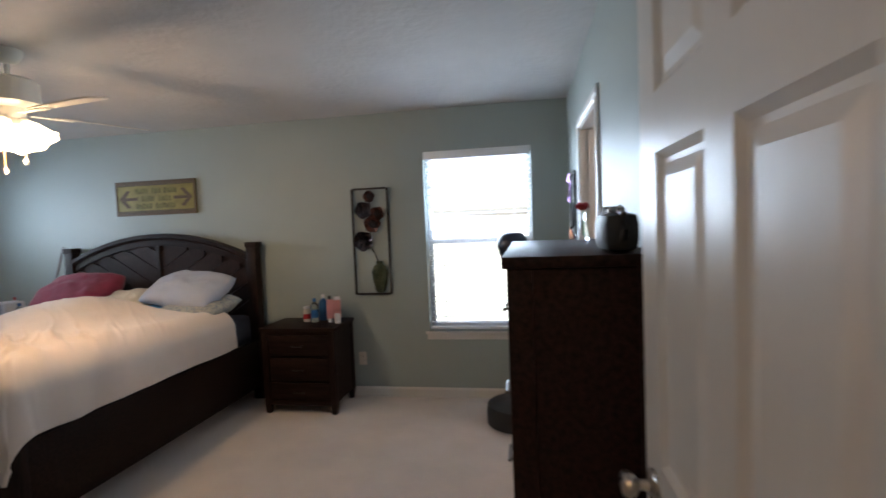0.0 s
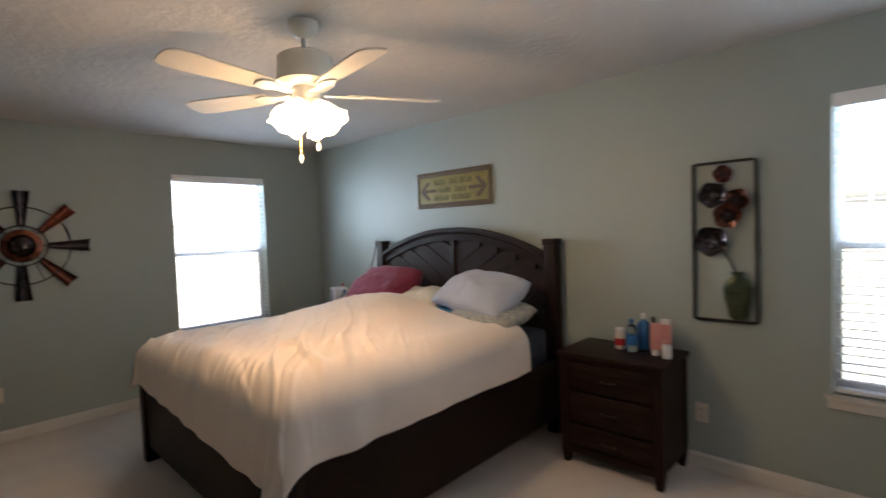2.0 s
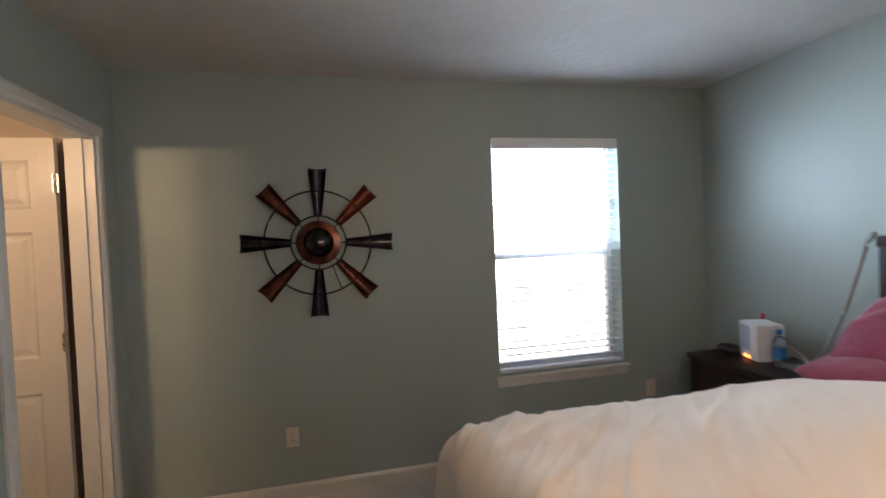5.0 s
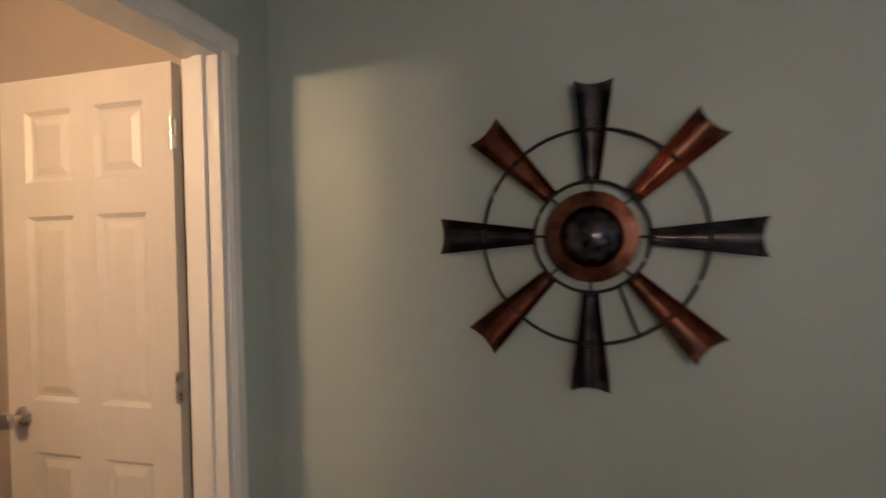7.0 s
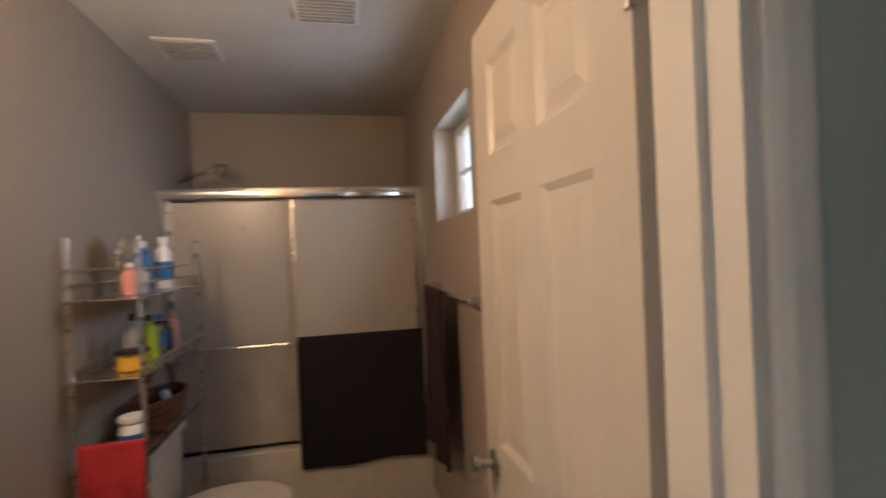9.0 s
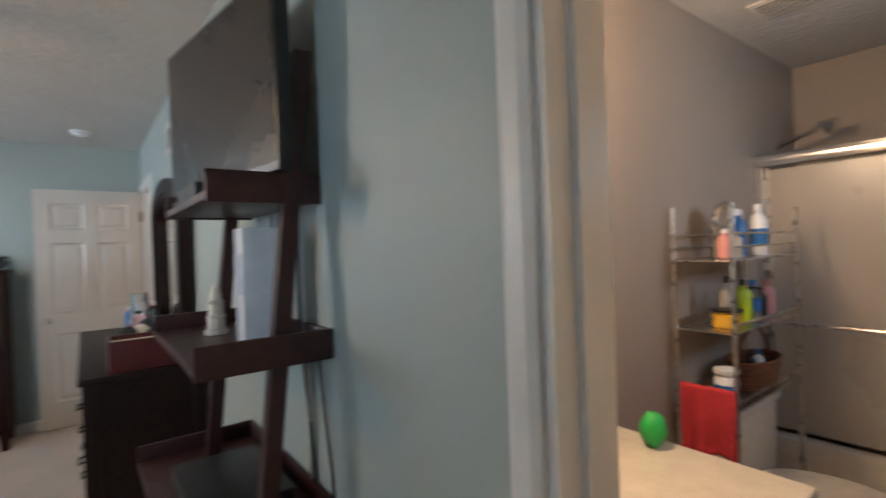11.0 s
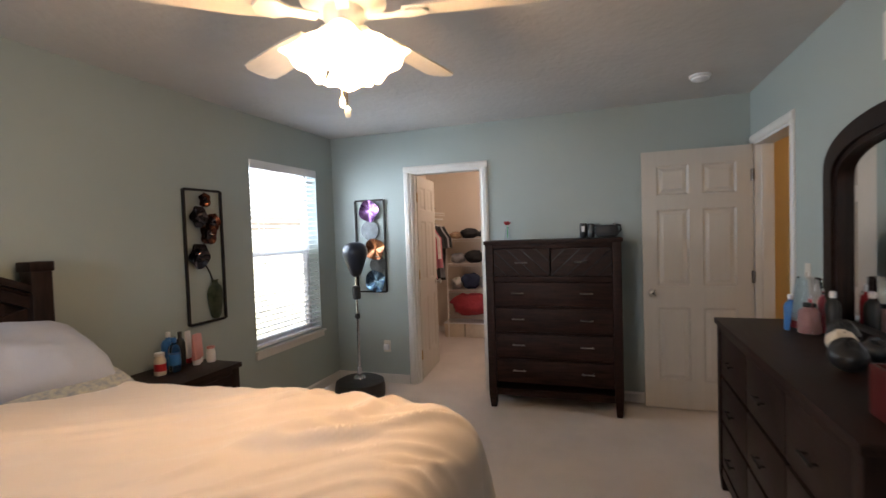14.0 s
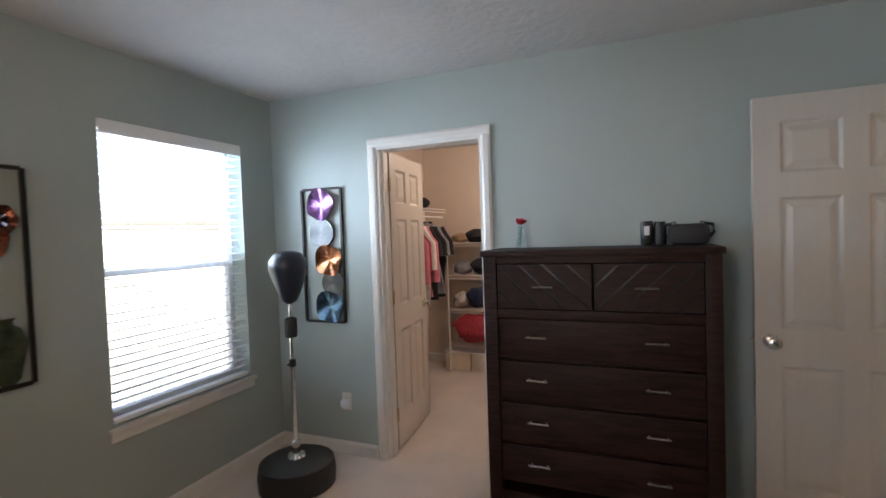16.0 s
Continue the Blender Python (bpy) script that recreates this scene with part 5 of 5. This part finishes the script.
van = thing("bathroom_vanity", "white vanity with cream countertop", "vanity")
part("countertop", B(-4.93, BE - 0.001, -0.95, -0.125, 0.79, 0.82, 0.006), TUBM, van)
part("cabinet", B(-4.89, BE - 0.001, -0.93, -0.135, 0.06, 0.79), TRIM, van, smooth=0)
for y in (-0.74, -0.33):
    part("cabinet_door", B(-4.908, -4.8905, y - 0.18, y + 0.18, 0.14, 0.74, 0.004), TRIM, van)
gp = BM()
grid(gp, 16, 10, lambda u, v: Vector((-4.55 + 0.04 * math.sin(math.pi * v) * math.cos(2 * math.pi * u), -0.885 + 0.04 * math.sin(math.pi * v) * math.sin(2 * math.pi * u), 0.872 - 0.05 * math.cos(math.pi * v) * (1 + 0.35 * noise.noise((u * 6, v * 5, 3))))), True)
single("green_cloth", gp, GREENP, "crumpled bright green cloth on the countertop", "cloth")
vl = thing("vanity_light", "chrome vanity light bar with lit globes", "vanity light")
part("bar", B(BE - 0.03, BE - 0.001, -0.68, -0.32, 1.98, 2.06, 0.005), CHROME, vl)
GLOBE = mat("lit_globe", (0.9, 0.85, 0.75), 0.4, emit=(1.0, 0.78, 0.5), power=2.0)
for y in (-0.42, -0.58):
    bm = BM()
    grid(bm, 16, 10, lambda u, v: Vector((BE - 0.085 + 0.05 * math.sin(math.pi * v) * math.cos(2 * math.pi * u), y + 0.05 * math.sin(math.pi * v) * math.sin(2 * math.pi * u), 2.02 + 0.05 * math.cos(math.pi * v))), True)
    part("globe", bm, GLOBE, vl).visible_shadow = False
    lamp("vanity_bulb", "POINT", 3.9, WARM, pose(BE - 0.085, y, 2.02), 0.04)

toi = thing("toilet", "white ceramic toilet below the rack", "toilet", pose(BE - 0.002, -1.80, 0, 0, 0, 90))
bm = BM()
bx(bm, -0.22, 0.22, 0.01, 0.20, 0.38, 0.70, 0.03)
part("tank", bm, TUBM, toi)
bm = BM()
bx(bm, -0.235, 0.235, 0.004, 0.212, 0.7005, 0.74, 0.012)
part("tank_lid", bm, TUBM, toi)
bm = BM()
lathe(bm, [(0.11, 0.0), (0.12, 0.02), (0.10, 0.18), (0.17, 0.34), (0.19, 0.39), (0.18, 0.40)], n=28)
for v in bm.verts:
    v.co = Vector((v.co.x, v.co.y * 1.3 + 0.44, v.co.z))
part("bowl", bm, TUBM, toi)
bm = BM()
lathe(bm, [(0.19, 0.4005), (0.195, 0.41), (0.19, 0.43), (0.10, 0.436), (0.001, 0.437)], n=28)
for v in bm.verts:
    v.co = Vector((v.co.x, v.co.y * 1.3 + 0.44, v.co.z))
part("seat_lid", bm, TUBM, toi)

rk = thing("toilet_rack", "silver metal rack standing over the toilet", "rack")
RX0, RX1, RY0, RY1 = BE - 0.25, BE - 0.03, -2.15, -1.47
for x in (RX0, RX1):
    for y in (RY0, RY1):
        bm = BM()
        tube(bm, [(x, y, 0), (x, y, 1.56)], 0.009, 8)
        part("post", bm, NICKEL, rk)
for z in (0.78, 1.07, 1.345):
    s = part("shelf_plate", B(RX0, RX1, RY0, RY1, z - 0.006, z, 0.001), NICKEL, rk)
    for x in (RX0, RX1):
        for dz in (0.05, 0.10) if z > 1.3 else (0.03,):
            bm = BM()
            tube(bm, [(x, RY0, z + dz), (x, RY1, z + dz)], 0.005, 6)
            part("rail", bm, NICKEL, s)
q = RX0 + 0.09
bottle("spray_can", q, -1.98, 1.346, 0.035, 0.23, WHITEP, WHITEP, "white spray can with blue band on rack", band=BLUEP)
bottle("mouthwash", q + 0.05, -1.88, 1.346, 0.036, 0.21, BLUEP, WHITEP, "blue bottle with white cap on rack")
bottle("perfume_bottle", q, -1.72, 1.346, 0.03, 0.11, CREAMP, BRASS, "small glass perfume bottle on rack")
bottle("perfume_bottle", q, -1.63, 1.346, 0.028, 0.12, PINK, WHITEP, "small pink bottle on rack")
bm = BM()
lathe(bm, [(0.085, -0.012), (0.09, 0), (0.085, 0.012)], (q + 0.05, -1.74, 1.50), 24, Matrix.Rotation(radians(80), 3, "Y"))
bx(bm, q + 0.02, q + 0.08, -1.77, -1.71, 1.3465, 1.42, 0.004)
single("magnifying_mirror", bm, NICKEL, "round metal magnifying mirror on rack", "mirror")
bottle("lime_bottle", q, -1.78, 1.071, 0.036, 0.18, LIME, BLACK, "lime green pump bottle on rack", neck=0.3)
bottle("lotion_bottle", q + 0.02, -1.68, 1.071, 0.03, 0.20, GREYP, BLACK, "grey bottle with black cap on rack")
bottle("yellow_tub", q - 0.01, -1.60, 1.071, 0.052, 0.075, YELLOW, BLACK, "yellow round tub on rack", neck=0.95)
bottle("blue_bottle", q, -1.89, 1.071, 0.03, 0.17, CLEAR, BLUEP, "pale blue bottle on rack", band=BLUEP)
bottle("dark_bottle", q, -1.97, 1.071, 0.028, 0.13, BLACK, BLACK, "dark red bottle on rack")
bottle("pink_bottle", q, -2.05, 1.071, 0.03, 0.16, PINK, PINK, "pink bottle on rack")
bottle("wipes_tub", q - 0.01, -1.58, 0.781, 0.045, 0.13, WHITEP, WHITEP, "white wipes tub with blue band", neck=0.9, band=BLUEP)
WICKER = mat("brown_wicker", (0.16, 0.055, 0.02), 0.6, scale=40, vary=0.5, bump=0.5)
bk = thing("wicker_basket", "brown woven wicker basket with handle on rack", "basket", pose(q, -1.88, 0.781))
for i in range(9):
    bm = BM()
    f = i / 8
    tube(bm, [((0.07 + 0.02 * f) * math.cos(a) * (1 + 0.02 * (-1) ** (j + i)), (0.14 + 0.03 * f) * math.sin(a), 0.008 + 0.014 * i) for j, a in enumerate([2 * math.pi * j / 28 for j in range(28)])], 0.0075, 6, True)
    part("woven_strand", bm, WICKER, bk)
bm = BM()
tube(bm, [(0, 0.16 * math.cos(a), 0.12 + 0.13 * math.sin(a)) for a in [math.pi * i / 16 for i in range(17)]], 0.008, 8)
part("handle", bm, WICKER, bk)
part("bottom", B(-0.065, 0.065, -0.13, 0.13, 0.001, 0.006), WICKER, bk)
bottle("nail_polish", q, -1.85, 0.788, 0.02, 0.15, BLACK, BLACK, "small dark bottle inside basket")
bottle("nail_polish", q, -1.93, 0.788, 0.022, 0.14, WHITEP, BLUEP, "small white bottle inside basket")
CORAL = mat("coral_red_terry", (0.50, 0.035, 0.05), 1.0, scale=60, vary=0.15, bump=0.5)
towel("wash_cloth", RX0 - 0.005, RX1 - 0.02, RY1 + 0.022, 0.86, 0.60, CORAL, "coral red wash cloth hung on rack rail", "x", 0.02)

# ---- closet ----
lamp("closet_bulb", "POINT", 7.0, (1.0, 0.82, 0.64), pose(1.25, 2.2, 2.3), 0.08)
cl = thing("closet_light", "round white closet ceiling light", "ceiling light", pose(1.25, 2.2, H - 0.001))
bm = BM()
lathe(bm, [(0.08, 0), (0.08, -0.02), (0.05, -0.03)], n=24)
part("base", bm, FANW, cl)
WIRE = plain("white_coated_wire", (0.72, 0.7, 0.68), 0.4)


def wire_shelf(name, x0, x1, y0, y1, z, along, label):
    t = thing(name, label, "shelf")
    n = 26
    for i in range(n + 1):
        bm = BM()
        f = i / n
        if along == "x":
            x = x0 + (x1 - x0) * f
            bx(bm, x - 0.0022, x + 0.0022, y0, y1, z - 0.0022, z + 0.0022)
        else:
            y = y0 + (y1 - y0) * f
            bx(bm, x0, x1, y - 0.0022, y + 0.0022, z - 0.0022, z + 0.0022)
        part("wire", bm, WIRE, t, smooth=0)
    for q_ in ((0, 0.0), (0, -0.03), (1, 0.0)):
        bm = BM()
        if along == "x":
            y = (y0, y1)[q_[0]]
            tube(bm, [(x0, y, z + q_[1]), (x1, y, z + q_[1])], 0.004, 6)
        else:
            x = (x0, x1)[q_[0]]
            tube(bm, [(x, y0, z + q_[1]), (x, y1, z + q_[1])], 0.004, 6)
        part("edge_wire", bm, WIRE, t)
    return t


wire_shelf("wire_shelf", 0.13, 2.0, 3.16, 3.555, 1.72, "x", "white wire shelf above the hanging clothes")
hr = BM()
tube(hr, [(0.13, 3.20, 1.64), (2.0, 3.20, 1.64)], 0.011, 10)
single("closet_rod", hr, WIRE, "white closet rod with hanging clothes", "rod")
for z in (0.30, 0.66, 1.02, 1.36):
    wire_shelf("wire_shelf", 1.98, 2.355, 1.9, 3.15, z, "y", "white wire shelf holding folded clothes")
for y in (1.9, 2.52, 3.15):
    bm = BM()
    tube(bm, [(1.98, y, 0), (1.98, y, 1.37)], 0.009, 8)
    single("shelf_post", bm, WIRE, "white shelf support post", "post", group="closet shelf posts")
CLOTH = [mat("cloth_%s" % n, c, 0.9, scale=14, vary=0.2, bump=0.3) for n, c in (("black", (0.012, 0.012, 0.014)), ("crimson", (0.28, 0.02, 0.045)), ("pink", (0.5, 0.16, 0.2)), ("grey", (0.25, 0.25, 0.27)), ("white", (0.6, 0.57, 0.55)), ("maroon", (0.09, 0.012, 0.02)), ("navy", (0.02, 0.03, 0.07)), ("tan", (0.33, 0.22, 0.14)))]
CNAME = ["black", "crimson red", "pink", "grey", "white", "maroon", "navy blue", "tan"]


def garment(x, L, k, w):
    t = thing("hanging_shirt", CNAME[k] + " shirt on a hanger in the closet", "shirt", pose(x, 3.32, 0), group="clothes on the rod")
    bm = BM()
    tube(bm, [(0, 0, 1.60), (0, 0.0, 1.66), (0, -0.02, 1.665)] , 0.002, 5)
    tube(bm, [(0, -w, 1.54), (0, 0, 1.60), (0, w, 1.54)], 0.004, 6)
    part("hanger", bm, WIRE, t)
    bm = BM()
    def f(u, v):
        a = 2 * math.pi * u
        wide = (w * 0.9 + 0.05 * v + 0.02 * math.sin(v * 5 + k)) * (0.35 + 0.65 * min(1, v * 7))
        dep = 0.022 + 0.02 * v
        return Vector((dep * math.sin(a) * (1 + 0.5 * math.sin(a * 5 + k + v * 2)) + 0.015 * noise.noise((x * 9, v * 3, k)), wide * math.cos(a), 1.60 - 0.055 * min(1, v * 7) - (L) * v))
    grid(bm, 30, 16, f, True)
    part("cloth", bm, CLOTH[k], t, smooth=80)
    for s in (-1, 1):
        bm = BM()
        tube(bm, [(0, s * w * 0.9, 1.53), (0.01, s * (w + 0.06), 1.38), (0.0, s * (w + 0.07), 1.25 - 0.12 * (k % 3))], [0.035, 0.045, 0.05], 10)
        part("sleeve", bm, CLOTH[k], t, smooth=80)


rs = random.Random(4)
# dark shirts from x 0.22 to 0.44 are added to darken the hinge gap
for i, (x, k) in enumerate(((0.22, 0), (0.30, 6), (0.38, 0), (0.44, 5), (0.50, 6), (0.62, 3), (0.74, 0), (0.86, 5), (0.97, 6), (1.06, 1), (1.15, 1), (1.23, 2), (1.31, 1), (1.40, 4), (1.48, 2), (1.57, 0), (1.66, 0), (1.76, 3), (1.86, 0))):
    garment(x, 0.62 + 0.12 * rs.random(), k, 0.17 + 0.02 * rs.random())


def heap(name, x, y, z, a, b, c, material, label, seed):
    bm = BM()
    def f(u, v):
        p, q = 2 * math.pi * u, math.pi * v
        d = Vector((math.sin(q) * math.cos(p), math.sin(q) * math.sin(p), -math.cos(q)))
        g = 1 + 0.28 * noise.noise(d * 2.2 + Vector((seed, 0, 0))) + 0.10 * noise.noise(d * 6 + Vector((0, seed, 0)))
        return Vector((x + a * d.x * g, y + b * d.y * g, max(z + 0.001, z + c + c * d.z * g)))
    grid(bm, 26, 16, f, True)
    single(name, bm, material, label, name.replace("_", " "), smooth=80)


for i, (y, z, b, c, k) in enumerate(((2.62, 1.364, 0.12, 0.055, 0), (2.86, 1.364, 0.13, 0.07, 0), (3.05, 1.364, 0.10, 0.05, 7), (2.40, 1.364, 0.14, 0.07, 7), (2.18, 1.364, 0.12, 0.06, 3),
                                     (2.55, 1.024, 0.14, 0.10, 5), (2.80, 1.024, 0.13, 0.09, 0), (3.04, 1.024, 0.10, 0.07, 3), (2.28, 1.024, 0.12, 0.10, 6),
                                     (2.60, 0.664, 0.13, 0.11, 3), (2.86, 0.664, 0.13, 0.11, 6), (3.06, 0.664, 0.08, 0.08, 4), (2.3, 0.664, 0.14, 0.12, 2))):
    heap("folded_clothes", 2.16, y, z, 0.13, b, c, CLOTH[k], "crumpled " + CNAME[k] + " clothes on the wire shelf", i * 3.1)
REDBAG = mat("red_speckled_fabric", (0.30, 0.012, 0.03), 0.8, scale=60, vary=0.2, bump=0.3, colour2=(0.5, 0.06, 0.08))
heap("duffel_bag", 2.10, 2.83, 0.305, 0.17, 0.30, 0.15, REDBAG, "red speckled duffel bag on low shelf", 51.0)
heap("cap", 1.55, 3.24, 1.724, 0.10, 0.09, 0.055, CLOTH[0], "black cap on the closet shelf", 61.0)
heap("cap", 1.38, 3.27, 1.724, 0.07, 0.07, 0.05, CLOTH[4], "white cap on the closet shelf", 63.0)
for y in (2.45, 2.78, 3.08):
    sb = thing("storage_bin", "clear plastic storage bin on closet floor", "bin", pose(2.14, y, 0.0))
    part("tub", B(-0.13, 0.13, -0.14, 0.14, 0.001, 0.19, 0.012), CREAMP, sb)
    part("lid", B(-0.14, 0.14, -0.15, 0.15, 0.1905, 0.21, 0.006), WHITEP, sb)

# ---- hall ----
lamp("hall_bulb", "POINT", 1.8, (1.0, 0.70, 0.40), pose(-0.75, -1.1, 2.28), 0.08)
hl = thing("hall_light", "round hall ceiling light", "ceiling light", pose(-0.9, -1.0, H - 0.001))
bm = BM()
lathe(bm, [(0.09, 0), (0.09, -0.02), (0.06, -0.035)], n=24)
part("base", bm, FANW, hl)
